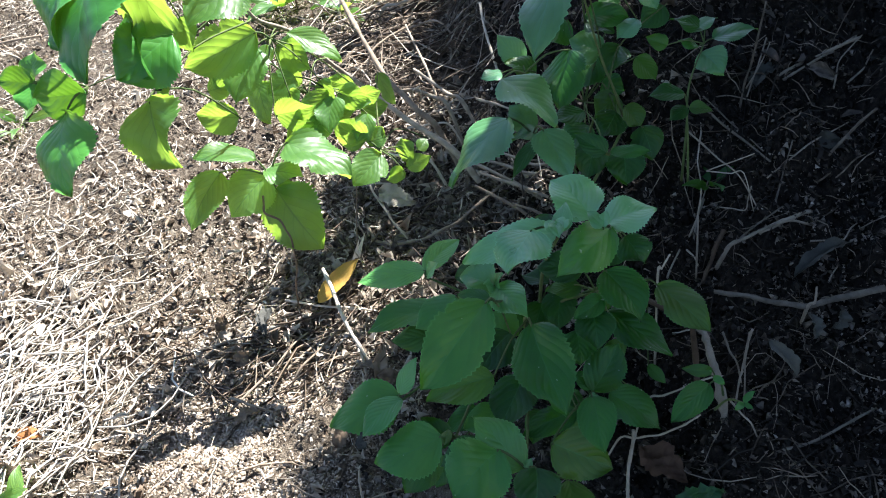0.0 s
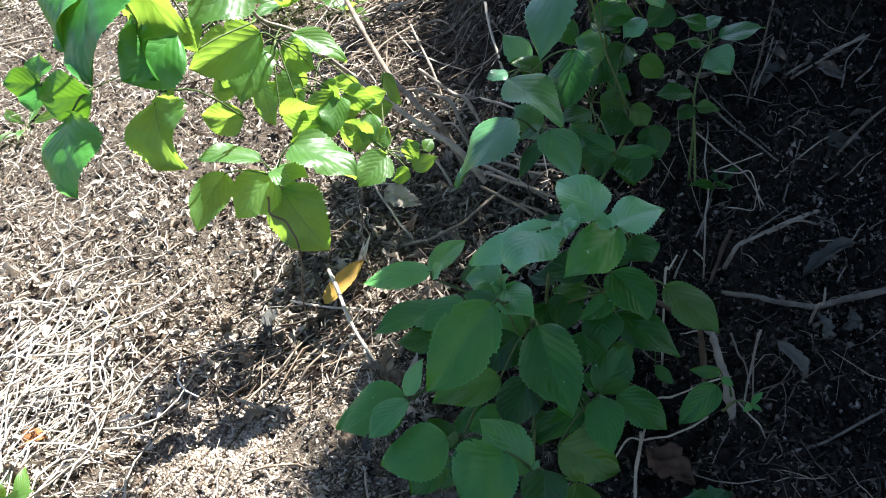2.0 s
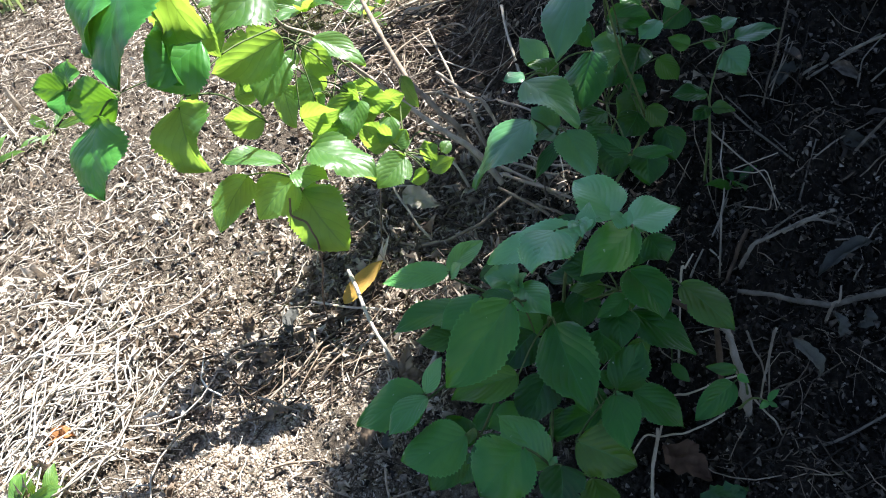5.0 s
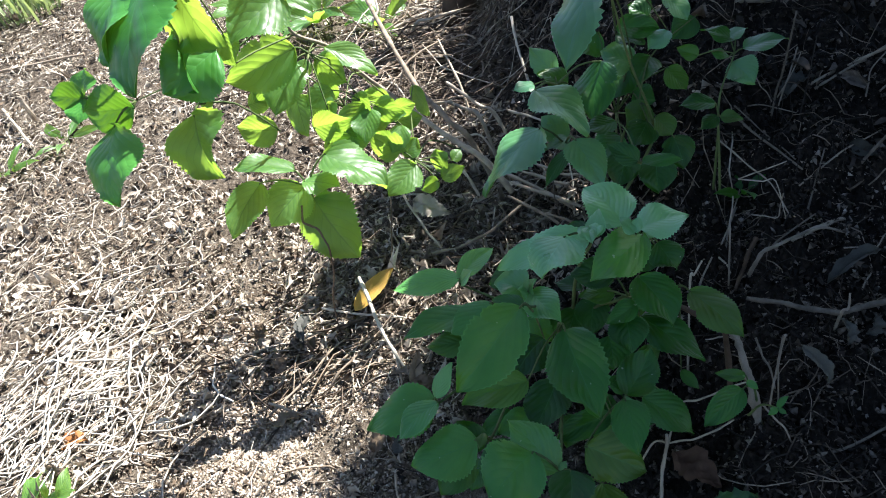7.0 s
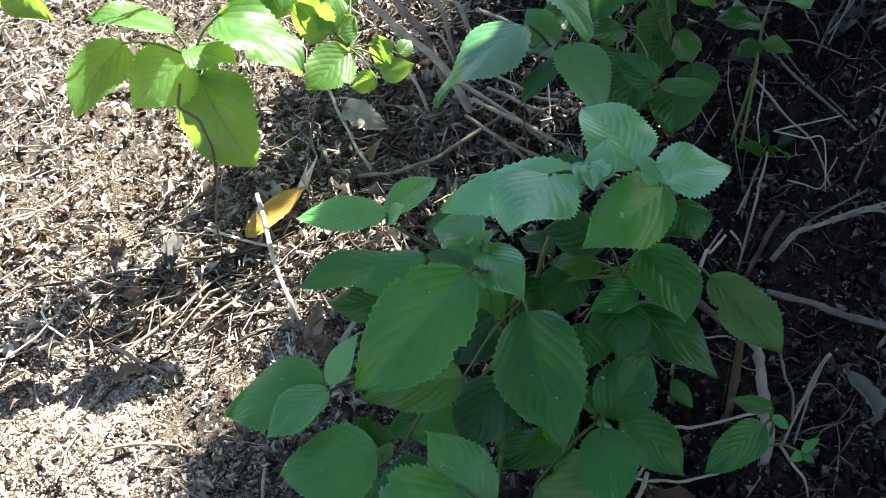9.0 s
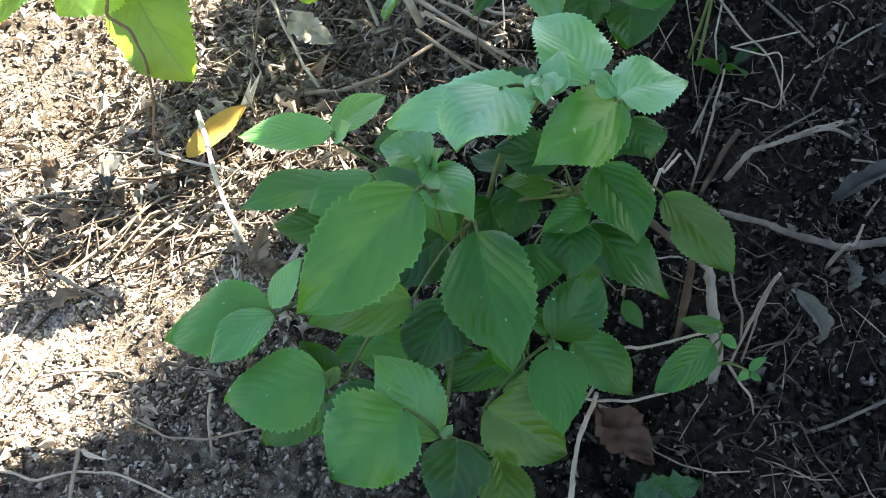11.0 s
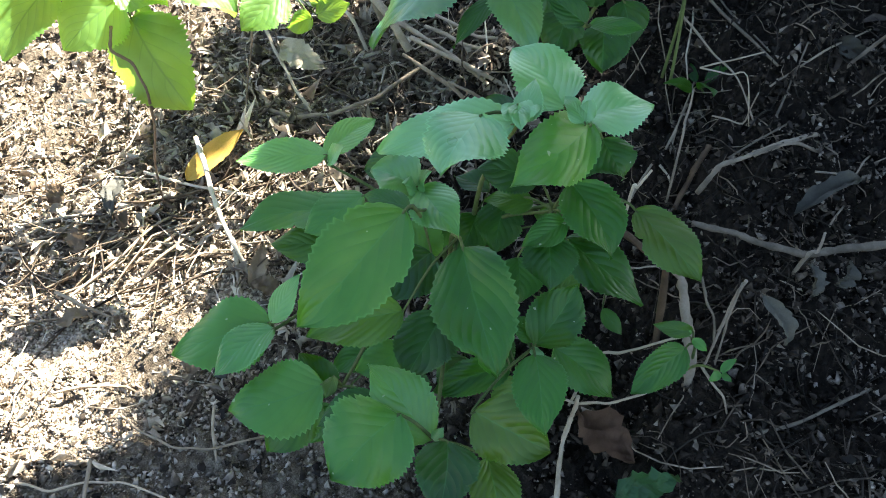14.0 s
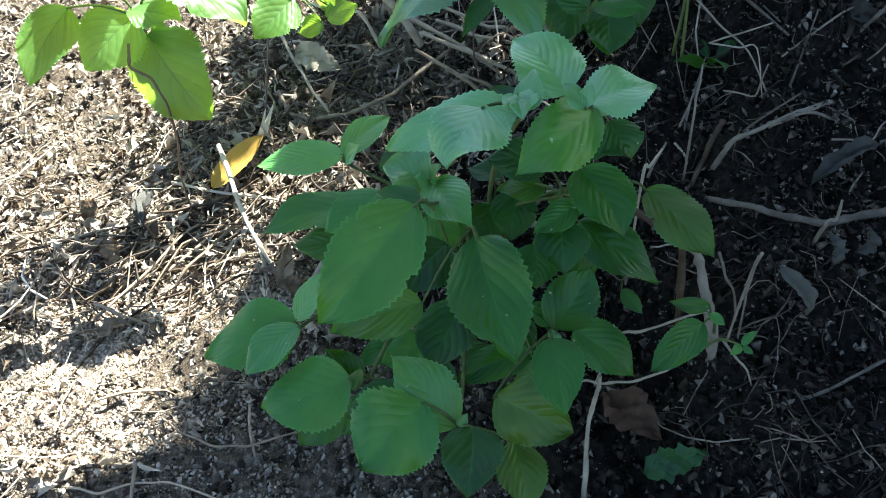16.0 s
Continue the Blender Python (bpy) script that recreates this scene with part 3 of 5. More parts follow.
def spray(plant, node, rows, base, thick=0.0026, via=None, tips=None, pale=None, point=1.4):
    """One stem from the plant's foot to a node, with the leaves that stand at the node."""
    node, base = Vector(node), Vector(base)
    LEAF_COUNT[0] += 1
    rng = random.Random(LEAF_COUNT[0])
    spread = 0.012 if base.z < 0.12 else 0.0
    foot = base + Vector((rng.uniform(-spread, spread), rng.uniform(-spread, spread), -0.8 * spread))
    way = [foot] + ([Vector(v) for v in via] if via else [foot.lerp(node, 0.45) + Vector((0, 0, 0.22 * (node - foot).length))]) + [node]
    bm = bmesh.new()
    tube(bm, way, thick, thick * 0.5, 7, 6, 0.06, LEAF_COUNT[0])
    part_of("stem", finish("stem", bm, M_STEM), plant, "slender green stem")
    for (bx, by, bz, tx, ty, tz, width, roll, bend, young) in rows:
        LEAF_COUNT[0] += 1
        bm = leaf_mesh((bx, by, bz), (tx, ty, tz), width, roll, bend, LEAF_COUNT[0], tooth=1.25 if young == 1 else 0.95, facing=(SKYWARD if young in (1, 3) else None) if tips is None else HANGING if young else GLOSSY, point=point - 0.25 * (young == 1), bitten=0.0 if width < 0.03 else 0.3)
        label = "light green leaf" if young == 1 else ""
        skin = {0: tips or M_LEAF, 1: pale or tips or M_TIP, 2: M_TONED, 3: M_FRESH}[young]
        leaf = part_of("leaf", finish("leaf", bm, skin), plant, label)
        if (node - Vector((bx, by, bz))).length > 0.003:
            part_of("petiole", petiole_mesh(node, (bx, by, bz), (tx, ty, tz), width, LEAF_COUNT[0]), leaf)


def twig(name, points, r0, r1, mat, label):
    """A stick or stalk that lies on the litter; its ends go down to the ground where they are near it."""
    pts = []
    for x, y, z in points:
        g = float(ground_height(x, y)) + 0.6 * r0
        pts.append((x, y, max(z, g)))
    rng = random.Random(int(5000 * abs(points[0][0] + points[-1][1])))
    fine = [Vector(q) for q in pts[:1]]
    for a, b in zip(pts, pts[1:]):
        a, b = Vector(a), Vector(b)
        for k in (1, 2):
            j = min(0.6 * r0, 0.03 * (b - a).length) * (k == 1)
            fine.append(a.lerp(b, k / 2) + Vector((rng.uniform(-j, j), rng.uniform(-j, j), rng.uniform(0, j))))
    pts = [tuple(q) for q in fine]
    mid = pts[len(pts) // 2]
    low = min(range(len(pts)), key=lambda i: pts[i][2] - float(ground_height(pts[i][0], pts[i][1])))
    if low in (0, len(pts) - 1):
        x, y, z = pts[low]
        pts[low] = (x, y, float(ground_height(x, y)) + 0.3 * r0)
    bm = bmesh.new()
    tube(bm, pts, r0, r1, 8, 4, 0.16, len(name) + int(1000 * abs(mid[0])))
    ob = new(name, finish(name, bm, mat))
    lone = name in ("stick", "long_stick", "old_stem")
    return tagged(ob, label, "stick" if r0 > 0.003 else "twig", "" if lone else "loose dry " + name.replace("_", " ") + "s")


def fallen_leaf(name, base, tip, width, mat, curl, label):
    LEAF_COUNT[0] += 1
    base = (base[0], base[1], max(base[2], float(ground_height(base[0], base[1])) + 0.005))
    tip = (tip[0], tip[1], max(tip[2], float(ground_height(tip[0], tip[1])) + 0.006))
    bm = leaf_mesh(base, tip, width, random.Random(LEAF_COUNT[0]).uniform(-20, 20), curl * 0.18, LEAF_COUNT[0], 9, 0.15 + 1.4 * curl, 0.02 if mat == M_YELLOW else 0.12, 0.1, None, 0.02 if mat == M_YELLOW else 0.16)
    ob = new(name, finish(name, bm, mat))
    return tagged(ob, label, "dead leaf", "fallen dead leaves" if name == "dead_leaf" else "")


SPRAYS_A = {}
SPRAYS_A["pl"] = ((0.096, 0.02, 0.121), [
    (0.097, 0.025, 0.126, 0.005, 0.054, 0.104, 0.034, -30, 0.06, 3),
    (0.095, 0.025, 0.125, 0.147, 0.076, 0.121, 0.03, 20, 0.05, 3),
    (0.098, 0.02, 0.121, 0.116, 0.014, 0.144, 0.021, 0, 0.05, 1),
])
# Kind 2 leaves on the sunny side carry its bounce light in their colour.
SPRAYS_A["back_left"] = ((0.138, -0.077, 0.148), [
    (0.113, -0.072, 0.149, 0.021, -0.068, 0.133, 0.04, 0, 0.08, 2),
    (0.112, -0.09, 0.121, 0.045, -0.073, 0.117, 0.034, 0, 0.08, 0),
    (0.132, -0.08, 0.171, 0.079, -0.097, 0.152, 0.039, 0, 0.05, 2),
    (0.167, -0.176, 0.249, 0.135, -0.152, 0.242, 0.018, 0, 0.05, 0),
])
SPRAYS_A["big"] = ((0.171, -0.164, 0.234), [
    (0.163, -0.187, 0.259, 0.084, -0.243, 0.219, 0.06, 0, 0.1, 2),
    (0.181, -0.135, 0.154, 0.142, -0.165, 0.138, 0.05, 0, 0.06, 0),
    (0.167, -0.101, 0.156, 0.191, -0.126, 0.136, 0.033, 0, 0.06, 2),
])
SPRAYS_A["tip_left"] = ((0.174, -0.119, 0.207), [
    (0.175, -0.123, 0.216, 0.141, -0.109, 0.226, 0.043, -10, 0.1, 1),
    (0.177, -0.124, 0.215, 0.199, -0.175, 0.213, 0.038, 0, 0.08, 3),
    (0.175, -0.123, 0.216, 0.185, -0.122, 0.231, 0.019, 0, 0.05, 1),
    (0.174, -0.125, 0.214, 0.163, -0.127, 0.225, 0.018, 0, 0.05, 1),
    (0.166, -0.087, 0.207, 0.135, -0.079, 0.198, 0.026, 0, 0.06, 0),
])
SPRAYS_A["tip_mid"] = ((0.248, -0.134, 0.278), [
    (0.218, -0.158, 0.309, 0.186, -0.202, 0.301, 0.056, 0, 0.07, 1),
    (0.244, -0.142, 0.285, 0.148, -0.13, 0.261, 0.043, -20, 0.06, 1),
    (0.241, -0.173, 0.311, 0.254, -0.148, 0.326, 0.021, 0, 0.08, 1),
    (0.248, -0.134, 0.278, 0.228, -0.103, 0.277, 0.023, 0, 0.06, 0),
    (0.24, -0.163, 0.319, 0.239, -0.184, 0.315, 0.015, 0, 0.08, 1),
    (0.24, -0.172, 0.317, 0.255, -0.164, 0.32, 0.014, 0, 0.08, 1),
    (0.239, -0.173, 0.317, 0.23, -0.162, 0.319, 0.014, 0, 0.08, 1),
])
SPRAYS_A["tip_right"] = ((0.294, -0.142, 0.275), [
    (0.283, -0.122, 0.278, 0.253, -0.07, 0.294, 0.059, 0, 0.08, 1),
    (0.292, -0.136, 0.28, 0.347, -0.125, 0.274, 0.046, 10, 0.08, 1),
    (0.281, -0.177, 0.31, 0.271, -0.159, 0.318, 0.016, 0, 0.08, 1),
    (0.281, -0.178, 0.309, 0.288, -0.162, 0.317, 0.011, 0, 0.05, 1),
    (0.293, -0.153, 0.286, 0.228, -0.209, 0.292, 0.045, -14, 0.09, 2),
    (0.317, -0.112, 0.236, 0.329, -0.138, 0.216, 0.039, 0, 0.06, 0),
    (0.316, -0.108, 0.227, 0.287, -0.123, 0.212, 0.034, 0, 0.05, 0),
    (0.295, -0.142, 0.275, 0.313, -0.137, 0.268, 0.012, 0, 0.05, 1),
])
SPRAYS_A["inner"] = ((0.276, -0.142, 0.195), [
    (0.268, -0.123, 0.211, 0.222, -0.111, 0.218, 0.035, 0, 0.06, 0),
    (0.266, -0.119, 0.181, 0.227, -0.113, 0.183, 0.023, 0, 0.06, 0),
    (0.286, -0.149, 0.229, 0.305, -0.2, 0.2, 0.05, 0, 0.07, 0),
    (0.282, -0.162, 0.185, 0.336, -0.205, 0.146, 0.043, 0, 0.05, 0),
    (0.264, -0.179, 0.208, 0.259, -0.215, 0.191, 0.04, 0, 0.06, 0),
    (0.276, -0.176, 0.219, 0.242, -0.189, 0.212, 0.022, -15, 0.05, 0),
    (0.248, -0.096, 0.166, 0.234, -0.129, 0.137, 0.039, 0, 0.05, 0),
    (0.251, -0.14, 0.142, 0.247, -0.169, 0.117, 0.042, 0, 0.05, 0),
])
SPRAYS_A["right"] = ((0.332, -0.136, 0.191), [
    (0.337, -0.153, 0.197, 0.371, -0.215, 0.18, 0.04, 12, 0.08, 0),
    (0.324, -0.157, 0.081, 0.338, -0.176, 0.066, 0.014, 0, 0.05, 0),
])
SPRAYS_A["centre"] = ((0.201, -0.155, 0.191), [
    (0.201, -0.181, 0.209, 0.213, -0.269, 0.17, 0.062, 0, 0.08, 0),
    (0.183, -0.191, 0.146, 0.151, -0.23, 0.123, 0.051, 0, 0.06, 0),
    (0.154, -0.198, 0.164, 0.082, -0.21, 0.161, 0.041, 0, 0.06, 0),
    (0.23, -0.227, 0.119, 0.169, -0.235, 0.107, 0.029, 0, 0.05, 0),
])
SPRAYS_A["low_right"] = ((0.244, -0.236, 0.152), [
    (0.246, -0.235, 0.154, 0.28, -0.211, 0.189, 0.041, 0, 0.06, 0),
    (0.241, -0.256, 0.175, 0.239, -0.309, 0.156, 0.038, 0, 0.08, 0),
    (0.265, -0.22, 0.128, 0.309, -0.248, 0.088, 0.04, 0, 0.05, 0),
    (0.195, -0.275, 0.142, 0.246, -0.303, 0.122, 0.052, 0, 0.06, 0),
    (0.247, -0.232, 0.156, 0.233, -0.217, 0.167, 0.018, 0, 0.05, 0),
    (0.242, -0.239, 0.156, 0.251, -0.247, 0.156, 0.008, 0, 0.05, 1),
])
SPRAYS_A["low_left"] = ((0.054, -0.185, 0.141), [
    (0.053, -0.18, 0.145, -0.029, -0.182, 0.117, 0.057, -8, 0.08, 2),
    (0.056, -0.19, 0.15, 0.008, -0.215, 0.132, 0.033, 0, 0.06, 3),
    (0.054, -0.187, 0.153, 0.079, -0.162, 0.176, 0.024, 0, 0.05, 3),
])
SPRAYS_A["bottom_left"] = ((0.102, -0.226, 0.116), [
    (0.089, -0.226, 0.122, 0.014, -0.228, 0.101, 0.057, 0, 0.08, 2),
    (0.081, -0.223, 0.098, 0.038, -0.25, 0.072, 0.041, 0, 0.06, 0),
    (0.093, -0.219, 0.095, 0.068, -0.189, 0.112, 0.032, 0, 0.05, 0),
    (0.129, -0.249, 0.132, 0.083, -0.26, 0.119, 0.026, 0, 0.05, 0),
    (0.097, -0.223, 0.126, 0.09, -0.24, 0.124, 0.012, 0, 0.05, 0),
])
SPRAYS_A["bottom"] = ((0.166, -0.28, 0.116), [
    (0.144, -0.273, 0.145, 0.093, -0.311, 0.136, 0.068, 0, 0.08, 2),
    (0.164, -0.28, 0.115, 0.124, -0.233, 0.152, 0.046, 0, 0.08, 3),
    (0.175, -0.289, 0.128, 0.164, -0.338, 0.118, 0.044, 0, 0.08, 0),
    (0.204, -0.287, 0.092, 0.207, -0.337, 0.077, 0.039, 0, 0.06, 0),
    (0.165, -0.282, 0.12, 0.174, -0.279, 0.13, 0.009, 0, 0.05, 1),
])
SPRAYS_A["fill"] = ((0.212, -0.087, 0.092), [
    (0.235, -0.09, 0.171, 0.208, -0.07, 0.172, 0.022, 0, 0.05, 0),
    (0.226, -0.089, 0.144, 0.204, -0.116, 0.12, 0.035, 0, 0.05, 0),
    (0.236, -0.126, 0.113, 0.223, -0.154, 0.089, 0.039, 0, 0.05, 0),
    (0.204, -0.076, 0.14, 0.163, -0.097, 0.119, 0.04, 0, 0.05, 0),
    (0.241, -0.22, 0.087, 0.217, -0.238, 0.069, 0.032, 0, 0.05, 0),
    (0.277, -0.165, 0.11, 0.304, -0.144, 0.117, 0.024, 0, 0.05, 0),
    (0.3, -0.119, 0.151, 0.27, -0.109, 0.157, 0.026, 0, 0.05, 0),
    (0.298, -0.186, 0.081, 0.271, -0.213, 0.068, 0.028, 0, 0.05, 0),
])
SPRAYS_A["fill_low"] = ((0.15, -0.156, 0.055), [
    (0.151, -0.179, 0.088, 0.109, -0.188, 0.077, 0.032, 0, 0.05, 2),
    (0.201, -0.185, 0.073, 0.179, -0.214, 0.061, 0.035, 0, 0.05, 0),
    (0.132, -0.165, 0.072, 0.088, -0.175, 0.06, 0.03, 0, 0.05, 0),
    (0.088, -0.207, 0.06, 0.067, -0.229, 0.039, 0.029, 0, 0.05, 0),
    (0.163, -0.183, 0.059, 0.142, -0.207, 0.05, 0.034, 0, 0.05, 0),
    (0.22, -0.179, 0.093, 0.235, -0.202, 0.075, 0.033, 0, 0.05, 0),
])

SPRAYS_S = {}
SPRAYS_S["sprout"] = ((0.373, -0.226, 0.118), [
    (0.368, -0.23, 0.141, 0.339, -0.222, 0.145, 0.013, 0, 0.06, 0),
    (0.363, -0.236, 0.129, 0.315, -0.262, 0.116, 0.03, 0, 0.07, 0),
    (0.367, -0.234, 0.137, 0.375, -0.245, 0.135, 0.008, 0, 0.05, 2),
    (0.365, -0.232, 0.138, 0.361, -0.225, 0.144, 0.007, 0, 0.05, 2),
])
SPRAYS_S["curl"] = ((0.4, -0.235, 0.086), [
    (0.4, -0.235, 0.086, 0.414, -0.229, 0.093, 0.007, 0, 0.05, 2),
    (0.4, -0.236, 0.086, 0.388, -0.242, 0.086, 0.008, 0, 0.05, 2),
    (0.401, -0.236, 0.086, 0.406, -0.245, 0.085, 0.006, 0, 0.05, 2),
])

SPRAYS_B = {}
SPRAYS_B["left_tip"] = ((0.267, 0.131, 0.22), [
    (0.241, 0.147, 0.242, 0.151, 0.089, 0.195, 0.076, 0, 0.06, 1),
    (0.272, 0.075, 0.261, 0.289, 0.019, 0.223, 0.052, 0, 0.06, 1),
    (0.274, 0.103, 0.232, 0.226, 0.072, 0.199, 0.025, 15, 0.04, 0),
    (0.269, 0.142, 0.217, 0.246, 0.173, 0.243, 0.037, 0, 0.05, 1),
    (0.274, 0.135, 0.224, 0.238, 0.128, 0.219, 0.031, 0, 0.05, 1),
])
SPRAYS_B["mid_tip"] = ((0.273, 0.18, 0.28), [
    (0.24, 0.142, 0.301, 0.29, 0.077, 0.262, 0.069, 0, 0.08, 1),
    (0.248, 0.218, 0.266, 0.219, 0.216, 0.266, 0.035, 0, 0.05, 1),
    (0.29, 0.197, 0.268, 0.252, 0.208, 0.286, 0.037, 0, 0.05, 0),
    (0.341, 0.23, 0.272, 0.311, 0.163, 0.223, 0.062, 0, 0.06, 0),
    (0.283, 0.278, 0.241, 0.257, 0.305, 0.278, 0.04, 0, 0.05, 1),
])
SPRAYS_B["high"] = ((0.343, 0.15, 0.412), [
    (0.331, 0.155, 0.435, 0.267, 0.046, 0.37, 0.081, 0, 0.07, 1),
    (0.371, 0.256, 0.301, 0.428, 0.25, 0.287, 0.039, 0, 0.06, 0),
    (0.373, 0.269, 0.284, 0.407, 0.248, 0.272, 0.034, 0, 0.05, 0),
    (0.394, 0.27, 0.235, 0.354, 0.284, 0.258, 0.056, 0, 0.05, 1),
    (0.438, 0.248, 0.284, 0.406, 0.233, 0.269, 0.035, 0, 0.05, 1),
    (0.446, 0.278, 0.32, 0.466, 0.254, 0.289, 0.047, 0, 0.05, 1),
])
SPRAYS_B["low_tip"] = ((0.337, 0.025, 0.241), [
    (0.335, 0.023, 0.246, 0.303, 0.043, 0.267, 0.026, 0, 0.06, 0),
    (0.338, 0.022, 0.245, 0.384, 0.015, 0.24, 0.018, 0, 0.06, 0),
    (0.329, 0.068, 0.231, 0.312, 0.042, 0.2, 0.042, 0, 0.05, 0),
    (0.366, 0.068, 0.212, 0.359, 0.033, 0.185, 0.048, 0, 0.05, 0),
    (0.337, 0.144, 0.229, 0.29, 0.13, 0.232, 0.034, 0, 0.05, 0),
])
SPRAYS_B["dark"] = ((0.384, 0.209, 0.209), [
    (0.416, 0.264, 0.243, 0.389, 0.233, 0.222, 0.045, 0, 0.05, 0),
    (0.397, 0.203, 0.2, 0.358, 0.181, 0.192, 0.043, 0, 0.05, 0),
    (0.398, 0.178, 0.201, 0.414, 0.16, 0.176, 0.037, 0, 0.05, 0),
    (0.381, 0.226, 0.214, 0.406, 0.207, 0.205, 0.039, 0, 0.05, 0),
    (0.385, 0.174, 0.198, 0.355, 0.137, 0.187, 0.043, 0, 0.05, 0),
])
SPRAYS_B["right_tip"] = ((0.519, 0.221, 0.242), [
    (0.524, 0.233, 0.256, 0.48, 0.244, 0.275, 0.029, 0, 0.06, 0),
    (0.516, 0.235, 0.26, 0.544, 0.241, 0.264, 0.024, 0, 0.05, 1),
    (0.531, 0.224, 0.245, 0.59, 0.218, 0.247, 0.037, 0, 0.06, 1),
    (0.512, 0.214, 0.234, 0.53, 0.176, 0.217, 0.043, 0, 0.06, 1),
    (0.471, 0.224, 0.25, 0.445, 0.233, 0.264, 0.023, 0, 0.05, 0),
    (0.511, 0.219, 0.241, 0.486, 0.226, 0.252, 0.019, 0, 0.05, 0),
])
SPRAYS_B["right_low"] = ((0.465, 0.131, 0.215), [
    (0.462, 0.13, 0.231, 0.416, 0.132, 0.237, 0.028, 0, 0.06, 0),
    (0.464, 0.128, 0.212, 0.436, 0.111, 0.21, 0.021, 0, 0.05, 0),
    (0.467, 0.128, 0.211, 0.495, 0.122, 0.202, 0.019, 0, 0.05, 0),
])
SPRAYS_B["fill"] = ((0.364, 0.271, 0.161), [
    (0.365, 0.346, 0.253, 0.318, 0.329, 0.236, 0.058, 0, 0.05, 0),
    (0.395, 0.311, 0.207, 0.352, 0.283, 0.176, 0.056, 0, 0.05, 0),
    (0.451, 0.306, 0.195, 0.472, 0.283, 0.164, 0.048, 0, 0.05, 0),
    (0.315, 0.263, 0.188, 0.274, 0.251, 0.177, 0.049, 0, 0.05, 0),
    (0.356, 0.208, 0.162, 0.309, 0.186, 0.141, 0.054, 0, 0.05, 0),
    (0.419, 0.176, 0.165, 0.424, 0.146, 0.127, 0.044, 0, 0.05, 0),
    (0.443, 0.355, 0.256, 0.414, 0.368, 0.275, 0.047, 0, 0.05, 0),
    (0.507, 0.349, 0.242, 0.468, 0.331, 0.224, 0.041, 0, 0.05, 0),
])

SPRAYS_C = {}
# Kind 2 on far_left and top_left paints in shade that nothing casts.
SPRAYS_C["far_left"] = ((-0.22, 0.112, 0.422), [
    (-0.223, 0.107, 0.416, -0.281, 0.109, 0.425, 0.063, 0, 0.06, 2),
    (-0.249, 0.097, 0.406, -0.256, 0.02, 0.344, 0.092, 0, 0.08, 2),
    (-0.286, 0.137, 0.428, -0.325, 0.143, 0.44, 0.041, 0, 0.06, 2),
    (-0.285, 0.139, 0.43, -0.278, 0.16, 0.456, 0.045, 0, 0.06, 2),
    (-0.288, 0.137, 0.429, -0.294, 0.109, 0.411, 0.037, 0, 0.06, 2),
])
SPRAYS_C["top_left"] = ((-0.118, 0.142, 0.529), [
    (-0.152, 0.145, 0.552, -0.185, 0.031, 0.462, 0.125, 0, 0.08, 2),
    (-0.194, 0.172, 0.543, -0.219, 0.091, 0.476, 0.093, 0, 0.08, 2),
    (-0.108, 0.113, 0.459, -0.173, 0.077, 0.438, 0.078, 0, 0.06, 2),
    (-0.15, 0.141, 0.484, -0.135, 0.074, 0.431, 0.061, 0, 0.06, 2),
    (-0.138, 0.152, 0.543, -0.093, 0.075, 0.475, 0.103, 0, 0.07, 1),
    (-0.032, 0.177, 0.483, -0.093, 0.126, 0.458, 0.072, 0, 0.06, 1),
    (-0.104, 0.152, 0.46, -0.097, 0.127, 0.428, 0.04, 0, 0.05, 1),
])
SPRAYS_C["hang_left"] = ((-0.146, 0.094, 0.409), [
    (-0.152, 0.082, 0.403, -0.133, 0.022, 0.349, 0.093, 0, 0.08, 1),
    (-0.132, 0.111, 0.412, -0.144, 0.094, 0.392, 0.018, 0, 0.05, 1),
    (-0.1, 0.21, 0.292, -0.153, 0.217, 0.306, 0.05, 0, 0.06, 1),
])
SPRAYS_C["high"] = ((-0.039, 0.27, 0.361), [
    (-0.051, 0.258, 0.378, -0.148, 0.228, 0.367, 0.069, 0, 0.07, 1),
    (-0.059, 0.265, 0.356, -0.098, 0.212, 0.31, 0.064, 0, 0.06, 1),
    (-0.036, 0.283, 0.344, 0.004, 0.251, 0.316, 0.047, 0, 0.06, 1),
    (-0.019, 0.292, 0.354, 0.044, 0.263, 0.311, 0.039, 0, 0.06, 0),
    (-0.048, 0.285, 0.347, -0.06, 0.267, 0.327, 0.024, 0, 0.05, 1),
    (-0.053, 0.208, 0.284, 0.002, 0.203, 0.288, 0.047, 0, 0.06, 1),
    (-0.027, 0.211, 0.253, 0.025, 0.217, 0.256, 0.039, 0, 0.06, 1),
    (0.01, 0.25, 0.298, 0.021, 0.226, 0.268, 0.035, 0, 0.05, 1),
    (0.05, 0.268, 0.268, 0.014, 0.276, 0.283, 0.029, 0, 0.05, 1),
])
SPRAYS_C["front"] = ((-0.069, 0.126, 0.248), [
    (-0.079, 0.131, 0.272, -0.155, 0.139, 0.289, 0.053, 0, 0.07, 0),
    (-0.125, 0.125, 0.269, -0.172, 0.075, 0.228, 0.049, 12, 0.06, 1),
    (-0.073, 0.126, 0.249, -0.124, 0.089, 0.224, 0.06, 0, 0.06, 1),
    (-0.067, 0.124, 0.23, -0.026, 0.07, 0.159, 0.093, 0, 0.08, 1),
    (-0.071, 0.121, 0.259, -0.025, 0.104, 0.249, 0.049, 0, 0.06, 0),
    (-0.039, 0.141, 0.28, 0.033, 0.09, 0.241, 0.073, 0, 0.09, 0),
    (-0.062, 0.128, 0.235, -0.041, 0.113, 0.229, 0.026, 0, 0.05, 1),
])
